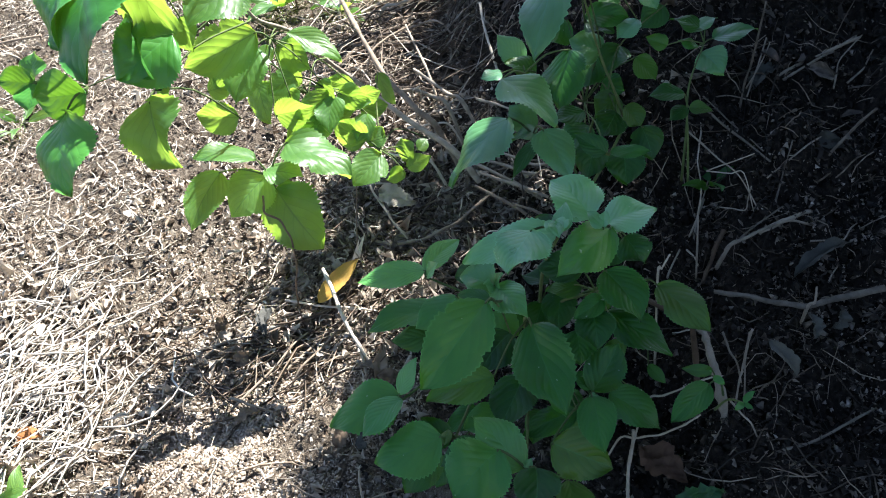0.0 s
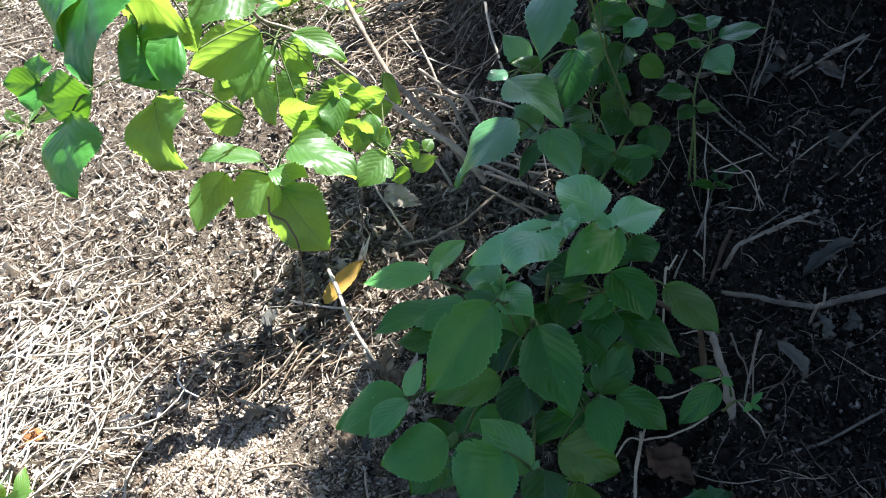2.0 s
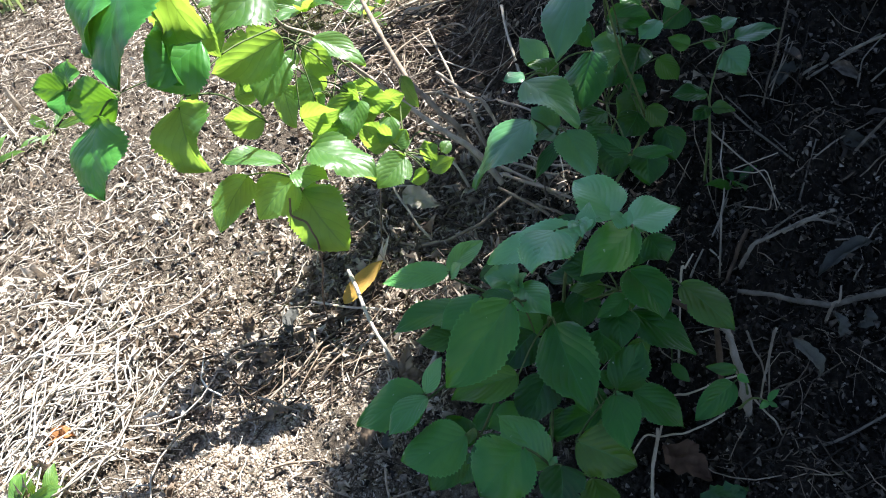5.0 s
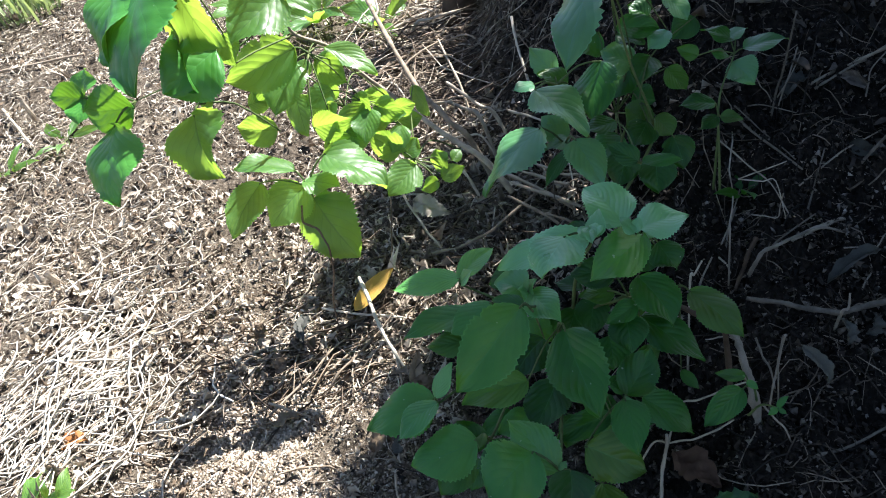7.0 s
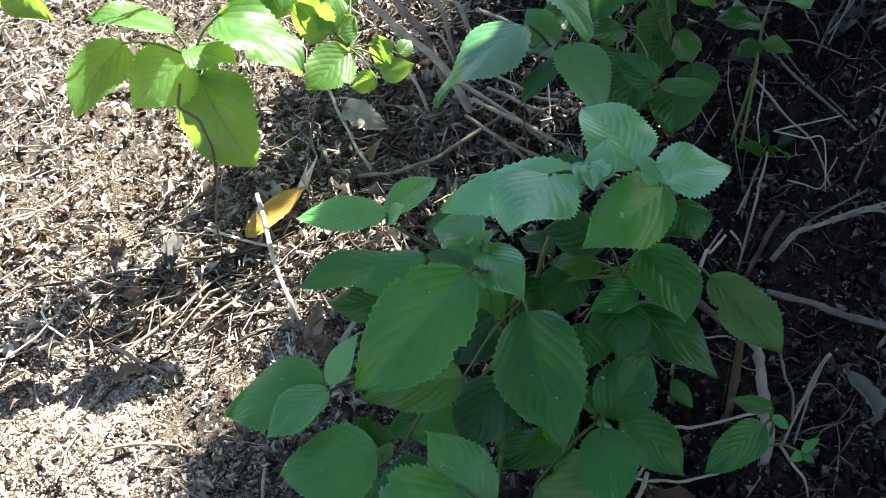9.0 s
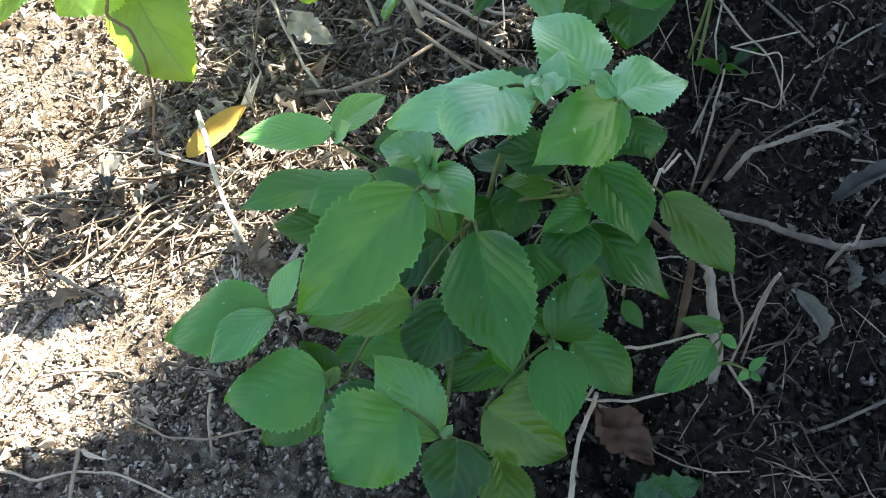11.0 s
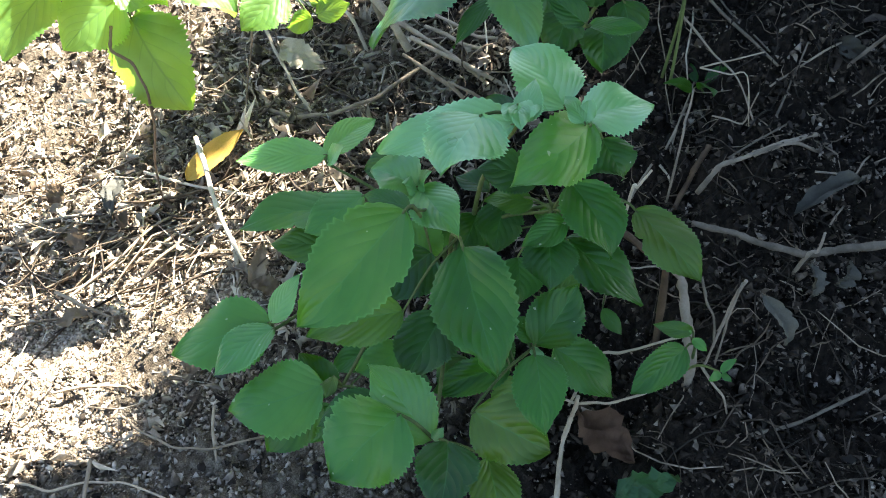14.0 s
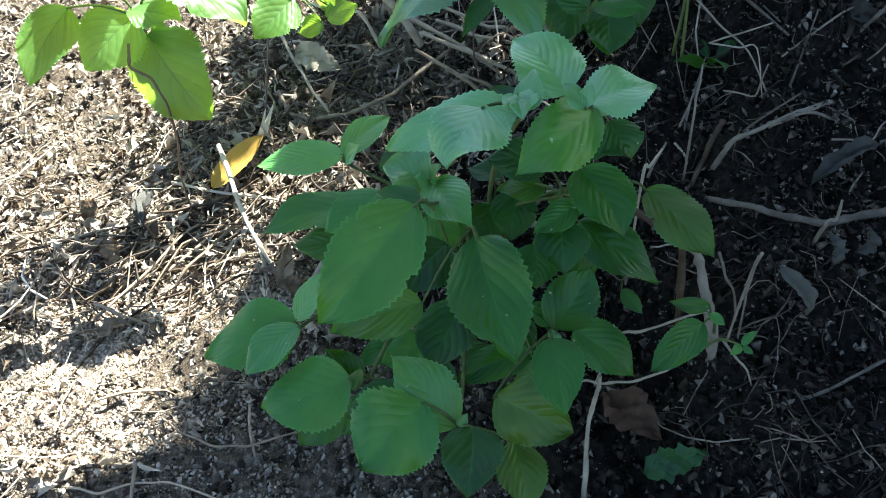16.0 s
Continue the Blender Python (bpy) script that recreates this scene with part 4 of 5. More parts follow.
SPRAYS_C["small_right"] = ((0.068, 0.193, 0.206), [
    (0.053, 0.203, 0.22, 0.015, 0.223, 0.248, 0.052, 0, 0.06, 1),
    (0.055, 0.198, 0.213, 0.077, 0.213, 0.23, 0.03, 0, 0.05, 1),
    (0.069, 0.182, 0.208, 0.024, 0.15, 0.189, 0.049, 0, 0.06, 1),
    (0.107, 0.173, 0.193, 0.099, 0.193, 0.218, 0.034, 0, 0.05, 1),
    (0.098, 0.168, 0.187, 0.133, 0.175, 0.192, 0.025, 0, 0.05, 1),
    (0.094, 0.157, 0.19, 0.069, 0.143, 0.192, 0.024, 0, 0.05, 1),
    (0.082, 0.322, 0.252, 0.097, 0.292, 0.213, 0.03, 0, 0.05, 1),
    (0.118, 0.181, 0.201, 0.132, 0.198, 0.205, 0.018, 0, 0.05, 1),
])
SPRAYS_C["fill"] = ((-0.021, 0.311, 0.249), [
    (-0.019, 0.275, 0.285, -0.049, 0.289, 0.305, 0.04, 0, 0.06, 1),
    (0.002, 0.255, 0.241, 0.046, 0.261, 0.245, 0.035, 0, 0.06, 1),
    (0.046, 0.278, 0.25, 0.017, 0.264, 0.235, 0.031, 0, 0.05, 1),
    (0.049, 0.264, 0.232, 0.089, 0.266, 0.23, 0.03, 0, 0.05, 1),
    (-0.037, 0.273, 0.284, -0.07, 0.265, 0.277, 0.036, 0, 0.06, 1),
    (-0.021, 0.232, 0.248, -0.053, 0.223, 0.239, 0.032, 0, 0.06, 1),
    (-0.076, 0.273, 0.303, -0.069, 0.227, 0.262, 0.049, 0, 0.06, 1),
    (-0.137, 0.252, 0.316, -0.102, 0.255, 0.316, 0.032, 0, 0.06, 1),
    (-0.081, 0.28, 0.345, -0.127, 0.253, 0.317, 0.055, 0, 0.06, 1),
])

SPRAYS_C["mid"] = ((0.015, 0.242, 0.288), [
    (0.02, 0.235, 0.285, -0.03, 0.21, 0.27, 0.038, 0, 0.06, 1),
    (0.03, 0.24, 0.28, 0.07, 0.225, 0.262, 0.036, 0, 0.06, 1),
    (0.025, 0.23, 0.28, 0.01, 0.19, 0.25, 0.04, 0, 0.06, 1),
    (-0.02, 0.25, 0.31, -0.06, 0.235, 0.30, 0.036, 0, 0.05, 1),
    (0.05, 0.25, 0.26, 0.085, 0.25, 0.262, 0.03, 0, 0.05, 1),
    (0.0, 0.215, 0.26, -0.045, 0.2, 0.245, 0.036, 0, 0.05, 1),
    (0.06, 0.23, 0.245, 0.04, 0.195, 0.225, 0.034, 0, 0.05, 1),
    (-0.03, 0.235, 0.3, -0.02, 0.195, 0.275, 0.036, 0, 0.05, 1),
])

# the last number of a leaf: 0 mature, 1 pale and mostly young, 2 toned for its light, 3 fresh
# ---- plants ----
main_plant = thing("leafy_plant", "bushy green plant with broad toothed leaves in the shade", "plant", (0.21, -0.06, 0.0))
for node, rows in SPRAYS_A.values():
    spray(main_plant, node, rows, (0.21, -0.06, 0.012))

sprout = thing("sprout", "small green sprout growing from a dead stump", "plant", (0.392, -0.213, 0.04))
for node, rows in SPRAYS_S.values():
    spray(sprout, node, rows, (0.392, -0.213, 0.055), 0.0016)
bm = bmesh.new()
tube(bm, [(0.374, -0.12, 0.135), (0.383, -0.159, 0.123), (0.386, -0.18, 0.099), (0.388, -0.199, 0.077), (0.392, -0.213, 0.03)], 0.0034, 0.0056, 11, 6, 0.32, 5)
tagged(new("stump", finish("stump", bm, M_BRANCH)), "grey broken stem stump rooted in dark soil", "stump")

back_plant = thing("leafy_plant", "dark green toothed plant on the shaded bank", "plant", (0.33, 0.16, 0.06))
BENDS = {
    "high": [(0.392, 0.18, 0.16), (0.389, 0.173, 0.211), (0.361, 0.145, 0.308)],
    "right_tip": [(0.462, 0.122, 0.18), (0.478, 0.160, 0.222)],
}
for key, (node, rows) in SPRAYS_B.items():
    foot = (0.452, 0.12, 0.11) if key.startswith("right") else (0.33, 0.17, 0.08)
    spray(back_plant, node, rows, foot, 0.0019 if key.startswith("right") else 0.0024, BENDS.get(key), None, M_TEAL, 1.25)

sunny_plant = thing("leafy_plant", "sunlit yellow-green toothed plant leaning over dry litter", "plant", (0.19, 0.30, 0.05))
bm = bmesh.new()
tube(bm, [(0.195, 0.30, 0.04), (0.163, 0.334, 0.09), (0.109, 0.402, 0.11), (0.05, 0.48, 0.14), (0.0, 0.46, 0.22), (-0.016, 0.32, 0.34), (-0.039, 0.221, 0.412), (-0.038, 0.19, 0.46)], 0.0055, 0.0016, 9, 6, 0.07, 8)
part_of("woody_stem", finish("woody_stem", bm, M_PALE), sunny_plant, "bleached woody stem in full sun")
WAYS = {
    "far_left": [(-0.038, 0.20, 0.455), (-0.12, 0.15, 0.43)],
    "top_left": [(-0.038, 0.20, 0.455), (-0.07, 0.15, 0.50)],
    "hang_left": [(-0.036, 0.225, 0.41), (-0.10, 0.16, 0.42)],
    "high": [(-0.014, 0.33, 0.33), (-0.03, 0.30, 0.36)],
    "fill": [(0.0, 0.45, 0.23), (-0.01, 0.38, 0.26)],
    "mid": [(0.02, 0.46, 0.18), (0.02, 0.33, 0.25)],
    "front": [(0.03, 0.47, 0.17), (0.02, 0.30, 0.24)],
    "small_right": [(0.12, 0.385, 0.10), (0.09, 0.28, 0.18)],
}
for key, (node, rows) in SPRAYS_C.items():
    first, *rest_of_way = WAYS[key]
    spray(sunny_plant, node, rows, first, 0.0014, rest_of_way, M_YOUNG, None, 1.6)

# ---- sticks and fallen leaves ----
twig("stick", [(-0.054, 0.152, 0.058), (-0.037, 0.087, 0.045), (-0.022, 0.039, 0.03), (-0.009, 0.009, 0.018), (0.001, -0.005, 0.004)], 0.0026, 0.0022, M_PALE, "pale stripped stick leaning over the dry litter")
twig("twig", [(-0.013, 0.012, 0.02), (-0.01, -0.012, 0.012), (-0.007, -0.036, 0.004)], 0.0022, 0.0016, M_PALE, "thin pale twig on the dry litter")
twig("tendril", [(-0.081, 0.105, 0.234), (-0.082, 0.086, 0.222), (-0.065, 0.077, 0.212), (-0.058, 0.067, 0.188), (-0.065, 0.073, 0.144), (-0.081, 0.087, 0.094), (-0.1, 0.108, 0.02)], 0.0016, 0.001, M_BARK, "thin dark dry tendril hanging past a sunlit leaf")
twig("twig", [(-0.124, 0.155, 0.012), (-0.062, 0.119, 0.016), (0.013, 0.085, 0.018)], 0.002, 0.0014, M_PALE, "thin pale twig lying across the litter")
twig("twig", [(-0.196, -0.023, 0), (-0.136, 0.03, 0.008), (-0.074, 0.107, 0.012)], 0.0017, 0.0012, M_TWIG, "dry brown twig lying across the litter")
twig("twig", [(-0.271, 0.061, 0), (-0.186, 0.084, 0.008), (-0.106, 0.11, 0.01)], 0.0017, 0.0012, M_TWIG, "dry brown twig lying across the litter")
twig("twig", [(-0.121, 0.001, 0.004), (-0.079, 0.036, 0.01), (-0.041, 0.073, 0.014)], 0.002, 0.0014, M_TWIG, "dry brown twig lying across the litter")
twig("twig", [(-0.199, -0.001, 0), (-0.165, -0.028, 0.006), (-0.129, -0.048, 0)], 0.0022, 0.0016, M_TWIG, "short dry twig on the dry litter")
twig("root", [(-0.114, -0.152, 0.003), (-0.089, -0.179, 0.006), (-0.057, -0.2, 0.008), (-0.025, -0.204, 0.005), (0.023, -0.197, 0.004)], 0.0012, 0.0009, M_TWIG, "thin curved rootlet on dark soil")
twig("root", [(-0.026, -0.16, 0.003), (-0.025, -0.184, 0.006), (-0.023, -0.212, 0.002)], 0.0016, 0.0012, M_TWIG, "thin rootlet on dark soil")
twig("twig", [(-0.196, -0.21, 0.004), (-0.159, -0.227, 0.008), (-0.128, -0.223, 0.008), (-0.096, -0.227, 0.006), (-0.043, -0.255, 0.004)], 0.0012, 0.0009, M_TWIG, "thin pale root on dark soil")
twig("twig", [(-0.127, -0.204, 0.01), (-0.127, -0.221, 0.01), (-0.129, -0.249, 0.006)], 0.0019, 0.0015, M_TWIG, "short pale twig on dark soil")
twig("branch", [(0.429, -0.074, 0.085), (0.46, -0.096, 0.09), (0.481, -0.115, 0.092), (0.513, -0.13, 0.09), (0.546, -0.132, 0.095), (0.594, -0.14, 0.105)], 0.0026, 0.0037, M_BRANCH, "grey-brown forked dead branch lying on shaded soil")
twig("twig", [(0.509, -0.129, 0.09), (0.518, -0.136, 0.1), (0.52, -0.132, 0.12)], 0.002, 0.001, M_BRANCH, "short side twig of dead wood")
twig("twig", [(0.282, -0.244, 0.09), (0.279, -0.245, 0.06), (0.272, -0.254, 0.04), (0.265, -0.274, 0.025), (0.256, -0.303, 0.012)], 0.0018, 0.0023, M_PALE, "pale broken twig standing beside the leafy plant")
twig("runner", [(0.29, -0.204, 0.075), (0.324, -0.209, 0.09), (0.354, -0.21, 0.1), (0.379, -0.21, 0.105)], 0.0013, 0.001, M_PALE, "thin pale runner stem by the old stump")
twig("runner", [(0.258, -0.216, 0.05), (0.286, -0.233, 0.06), (0.31, -0.242, 0.07), (0.335, -0.243, 0.08), (0.355, -0.235, 0.08)], 0.0012, 0.001, M_PALE, "thin pale curved runner stem over soil")
twig("twig", [(0.414, -0.269, 0.018), (0.464, -0.258, 0.024), (0.503, -0.247, 0.024), (0.549, -0.233, 0.022)], 0.0018, 0.0014, M_BRANCH, "dry grey twig on dark soil")
twig("twig", [(0.425, -0.188, 0.14), (0.421, -0.187, 0.11), (0.415, -0.193, 0.08), (0.406, -0.203, 0.07)], 0.0015, 0.0012, M_BRANCH, "thin dry stalk beside the stump")
twig("twig", [(0.421, -0.19, 0.14), (0.416, -0.196, 0.1), (0.417, -0.201, 0.075)], 0.0011, 0.0009, M_BRANCH, "thin dry stalk beside the stump")
twig("twig", [(0.41, -0.149, 0.1), (0.412, -0.168, 0.085), (0.42, -0.187, 0.07)], 0.0014, 0.001, M_BRANCH, "thin dry stalk beside the stump")
twig("twig", [(0.393, -0.217, 0.07), (0.402, -0.233, 0.06), (0.413, -0.246, 0.05)], 0.0013, 0.001, M_BRANCH, "thin dry rootlet beside the stump")
twig("twig", [(0.47, 0.07, 0.15), (0.497, 0.064, 0.16), (0.526, 0.059, 0.17)], 0.0009, 0.0007, M_PALE, "thin dry grass stalk over shaded litter")
twig("twig", [(0.47, 0.07, 0.15), (0.496, 0.055, 0.15), (0.518, 0.032, 0.16)], 0.0009, 0.0007, M_PALE, "thin dry grass stalk over shaded litter")
twig("twig", [(0.467, 0.139, 0.17), (0.498, 0.101, 0.14), (0.523, 0.029, 0.13)], 0.0012, 0.0009, M_BRANCH, "thin dry stalk over shaded litter")
twig("twig", [(0.464, 0.009, 0.14), (0.495, 0.005, 0.13), (0.498, -0, 0.17)], 0.0009, 0.0007, M_BRANCH, "thin dry stalk over shaded litter")
twig("branch", [(0.443, -0.042, 0.09), (0.461, -0.038, 0.12), (0.503, -0.025, 0.12), (0.57, -0.013, 0.12)], 0.0026, 0.0016, M_BRANCH, "short dead branch on shaded litter")
twig("twig", [(0.43, -0.011, 0.12), (0.436, 0.004, 0.14), (0.448, 0.027, 0.16)], 0.0013, 0.001, M_BRANCH, "upright dry stalk in shaded litter")
twig("twig", [(0.351, -0.091, 0.14), (0.36, -0.094, 0.16), (0.369, -0.095, 0.18)], 0.0015, 0.001, M_PALE, "dry stalk behind the leafy plant")
twig("old_stem", [(0.324, -0.101, 0.14), (0.348, -0.118, 0.13), (0.37, -0.139, 0.12), (0.383, -0.155, 0.115)], 0.0026, 0.0034, M_BARK, "brown woody old stem bending over the soil")
twig("twig", [(0.632, 0.079, 0.13), (0.652, 0.072, 0.16), (0.671, 0.056, 0.2)], 0.0022, 0.0016, M_BRANCH, "thin dry stalk over shaded litter")
twig("vine", [(0.005, 0.283, 0.02), (0.021, 0.234, 0.02), (0.047, 0.213, 0.022), (0.094, 0.21, 0.025), (0.148, 0.226, 0.03), (0.183, 0.251, 0.035), (0.238, 0.29, 0.04)], 0.003, 0.0022, M_TWIG, "curved dry vine stem lying on the litter")
twig("vine", [(0.006, 0.39, 0.05), (0.027, 0.327, 0.04), (0.051, 0.258, 0.03), (0.08, 0.188, 0.02)], 0.0026, 0.0018, M_PALE, "pale dry stalk lying against the litter")
twig("vine", [(-0.008, 0.17, 0.02), (-0.008, 0.244, 0.03), (-0.001, 0.317, 0.05), (0.003, 0.41, 0.07)], 0.0015, 0.0012, M_BARK, "dry upright weed stalk in the litter")
twig("dry_stem", [(0.184, 0.338, 0.06), (0.24, 0.267, 0.055), (0.293, 0.209, 0.035)], 0.0031, 0.0026, M_TWIG, "dry tan weed stem fallen behind the plant")
twig("dry_stem", [(0.198, 0.299, 0.06), (0.257, 0.243, 0.055), (0.314, 0.196, 0.035)], 0.0028, 0.0026, M_TWIG, "dry tan weed stem fallen behind the plant")
twig("dry_stem", [(0.218, 0.321, 0.06), (0.262, 0.282, 0.055), (0.306, 0.251, 0.035)], 0.0025, 0.0026, M_TWIG, "dry tan weed stem fallen behind the plant")
twig("dry_stem", [(0.186, 0.266, 0.06), (0.227, 0.214, 0.055), (0.268, 0.171, 0.035)], 0.0021999999999999997, 0.0026, M_TWIG, "dry tan weed stem fallen behind the plant")
twig("dry_stem", [(0.234, 0.344, 0.06), (0.279, 0.297, 0.055), (0.325, 0.26, 0.035)], 0.0019, 0.0026, M_TWIG, "dry tan weed stem fallen behind the plant")
twig("dry_stem", [(0.233, 0.205, 0.06), (0.26, 0.184, 0.055), (0.287, 0.169, 0.035)], 0.0016, 0.0026, M_TWIG, "dry tan weed stem fallen behind the plant")
twig("long_stick", [(-0.029, 1.071, 0.16), (0.035, 0.735, 0.14), (0.082, 0.535, 0.12), (0.123, 0.448, 0.1), (0.175, 0.379, 0.07)], 0.0042, 0.005, M_TWIG, "long dry tan stick lying across fallen stems")
twig("pale_stem", [(0.189, 0.427, 0.09), (0.156, 0.481, 0.1), (0.125, 0.504, 0.11), (0.07, 0.539, 0.1)], 0.0038, 0.003, M_PALE, "bleached dead stem in full sun")
twig("pale_stem", [(0.218, 0.454, 0.08), (0.177, 0.503, 0.09), (0.127, 0.598, 0.1)], 0.0032, 0.0026, M_PALE, "bleached dead stem in full sun")
twig("pale_stem", [(0.147, 0.344, 0.06), (0.107, 0.373, 0.06), (0.057, 0.407, 0.06)], 0.0026, 0.002, M_PALE, "thin bleached stalk in full sun")
twig("dry_stem", [(-0.106, 0.957, 0.02), (0.011, 0.914, 0.02), (0.145, 0.86, 0.015)], 0.007, 0.0065, M_PALE, "pale fallen stalk on sunny litter")
twig("dry_stem", [(-0.079, 0.814, 0.02), (0.024, 0.875, 0.03), (0.146, 0.947, 0.04)], 0.0036, 0.003, M_TWIG, "dry tan weed stem fallen on litter")
twig("dry_stem", [(0.016, 1.063, 0.02), (0.117, 1.098, 0.03), (0.234, 1.167, 0.03)], 0.0045, 0.003, M_PALE, "pale fallen stalk on sunny litter")
twig("dry_stem", [(0.274, 0.72, 0.14), (0.27, 0.635, 0.11), (0.275, 0.554, 0.08)], 0.0028, 0.0022, M_PALE, "thin pale stalk standing in the litter")
twig("dry_stem", [(0.518, 0.237, 0.14), (0.532, 0.168, 0.14), (0.554, 0.074, 0.14)], 0.002, 0.0014, M_BRANCH, "thin dry stalk over shaded litter")
twig("dry_stem", [(0.593, 0.422, 0.16), (0.675, 0.407, 0.18), (0.754, 0.361, 0.22)], 0.0055, 0.0045, M_BRANCH, "grey dead branch on the shaded bank")
twig("dry_stem", [(0.569, 0.212, 0.15), (0.582, 0.213, 0.2), (0.585, 0.189, 0.3)], 0.0017, 0.0012, M_BRANCH, "upright dry grass stalk in shade")
twig("dry_stem", [(0.629, 0.233, 0.15), (0.684, 0.237, 0.17), (0.734, 0.22, 0.2)], 0.0025, 0.0018, M_BRANCH, "dry stalk on the shaded bank")
twig("dry_stem", [(-1.13, 1.431, 0.01), (-0.986, 1.41, 0.014), (-0.835, 1.398, 0.014)], 0.005, 0.0035, M_TWIG, "dry brown twig lying on sunny litter")
twig("dry_stem", [(-0.994, 1.167, 0.01), (-0.91, 1.038, 0.014), (-0.825, 0.907, 0.014)], 0.0042, 0.003, M_PALE, "dry pale twig lying on sunny litter")
twig("pale_stem", [(0.116, 0.534, 0.06), (0.113, 0.516, 0.09), (0.121, 0.488, 0.12), (0.131, 0.477, 0.13), (0.133, 0.474, 0.12), (0.129, 0.483, 0.1)], 0.0013, 0.001, M_PALE, "thin curled pale tendril of dry stem")
twig("pale_stem", [(0.223, 0.483, 0.08), (0.253, 0.452, 0.08), (0.272, 0.426, 0.08)], 0.0024, 0.0018, M_PALE, "thin bleached stalk in full sun")
twig("pale_stem", [(0.097, 0.471, 0.06), (0.147, 0.449, 0.07), (0.192, 0.43, 0.06)], 0.002, 0.0016, M_PALE, "thin bleached stalk in full sun")
twig("dry_stem", [(-0.025, 1.005, 0.05), (0.002, 1.048, 0.08), (0.003, 1.119, 0.12)], 0.0035, 0.0025, M_PALE, "pale dry stalk standing in the brushwood")
twig("dry_stem", [(0.054, 0.991, 0.05), (0.115, 0.981, 0.06), (0.187, 0.993, 0.06)], 0.0042, 0.003, M_PALE, "pale broken stalk on the brushwood")
twig("dry_stem", [(0.16, 0.599, 0.05), (0.142, 0.71, 0.07), (0.126, 0.828, 0.08)], 0.0026, 0.002, M_TWIG, "dry tan twig in the brushwood")
twig("dry_stem", [(0.012, 0.739, 0.05), (0.08, 0.806, 0.07), (0.157, 0.861, 0.07)], 0.0026, 0.002, M_TWIG, "dry tan twig in the brushwood")
twig("dry_stem", [(0.222, 0.826, 0.05), (0.18, 0.864, 0.06), (0.117, 0.848, 0.06)], 0.0022, 0.0018, M_TWIG, "dry tan twig in the brushwood")
# twigs and stalks on the bank and over the litter
twig("twig", [(0.633, 0.222, 0.158), (0.685, 0.228, 0.176), (0.762, 0.278, 0.167)], 0.0019, 0.0014, M_BRANCH, "long thin dry twig over the shaded bank")
twig("twig", [(0.688, 0.187, 0.15), (0.712, 0.225, 0.167), (0.769, 0.276, 0.167)], 0.0012, 0.0009, M_BRANCH, "thin dry twig on the shaded bank")
twig("twig", [(0.577, 0.208, 0.153), (0.602, 0.239, 0.174), (0.63, 0.278, 0.196)], 0.0012, 0.0009, M_BRANCH, "thin dry grass stalk on the shaded bank")
twig("twig", [(0.579, 0.218, 0.16), (0.606, 0.241, 0.176), (0.63, 0.265, 0.195)], 0.001, 0.0008, M_BRANCH, "thin dry grass stalk on the shaded bank")
twig("twig", [(0.567, 0.271, 0.172), (0.57, 0.252, 0.16), (0.577, 0.23, 0.154)], 0.001, 0.0008, M_BRANCH, "thin dry stalk over shaded litter")
twig("twig", [(0.545, 0.244, 0.147), (0.573, 0.216, 0.147), (0.598, 0.197, 0.142)], 0.0011, 0.0008, M_BRANCH, "thin dry stalk over shaded litter")
twig("twig", [(0.708, 0.19, 0.152), (0.734, 0.202, 0.16), (0.766, 0.238, 0.164)], 0.0015, 0.001, M_BRANCH, "thin dry twig on the shaded bank")
twig("twig", [(0.524, 0.232, 0.153), (0.548, 0.189, 0.129), (0.555, 0.098, 0.14)], 0.0012, 0.0009, M_BRANCH, "thin dry stalk over shaded litter")
twig("twig", [(0.44, 0.029, 0.09), (0.466, 0.076, 0.089), (0.489, 0.113, 0.098)], 0.0013, 0.0009, M_BRANCH, "upright dry stalk in shaded litter")
twig("twig", [(0.433, 0.025, 0.088), (0.456, 0.06, 0.085), (0.477, 0.091, 0.087)], 0.0012, 0.0009, M_BRANCH, "upright dry stalk in shaded litter")
twig("twig", [(0.469, -0.003, 0.076), (0.503, 0.003, 0.099), (0.547, 0.015, 0.114)], 0.0013, 0.001, M_BRANCH, "thin dry twig on the shaded bank")
twig("branch", [(0.508, -0.009, 0.102), (0.538, -0.002, 0.105), (0.553, -0.003, 0.109), (0.582, 0.013, 0.098)], 0.0034, 0.0022, M_BRANCH, "short broken dead branch on the shaded bank")
twig("twig", [(0.55, 0.041, 0.104), (0.569, 0.065, 0.133), (0.59, 0.093, 0.151)], 0.0012, 0.0009, M_BRANCH, "thin dry twig on the shaded bank")
twig("twig", [(0.548, 0.066, 0.121), (0.61, 0.085, 0.147), (0.691, 0.144, 0.121)], 0.0013, 0.0009, M_BRANCH, "thin dry twig on the shaded bank")
twig("branch", [(0.434, -0.023, 0.05), (0.453, 0.0, 0.061), (0.459, 0.005, 0.076), (0.476, 0.02, 0.091)], 0.0024, 0.003, M_BARK, "frayed brown dead stalk behind the leafy plant")
twig("twig", [(0.396, -0.001, 0.049), (0.407, 0.01, 0.061), (0.419, 0.018, 0.076)], 0.0016, 0.0012, M_BRANCH, "thin dry stalk behind the leafy plant")
twig("twig", [(0.427, 0.017, 0.074), (0.436, 0.011, 0.063), (0.437, 0.001, 0.057)], 0.0014, 0.001, M_PALE, "short pale dry stalk behind the leafy plant")
twig("twig", [(0.56, -0.036, 0.096), (0.596, -0.043, 0.093), (0.629, -0.013, 0.094)], 0.0011, 0.0009, M_BRANCH, "thin curved dry stalk on the shaded soil")
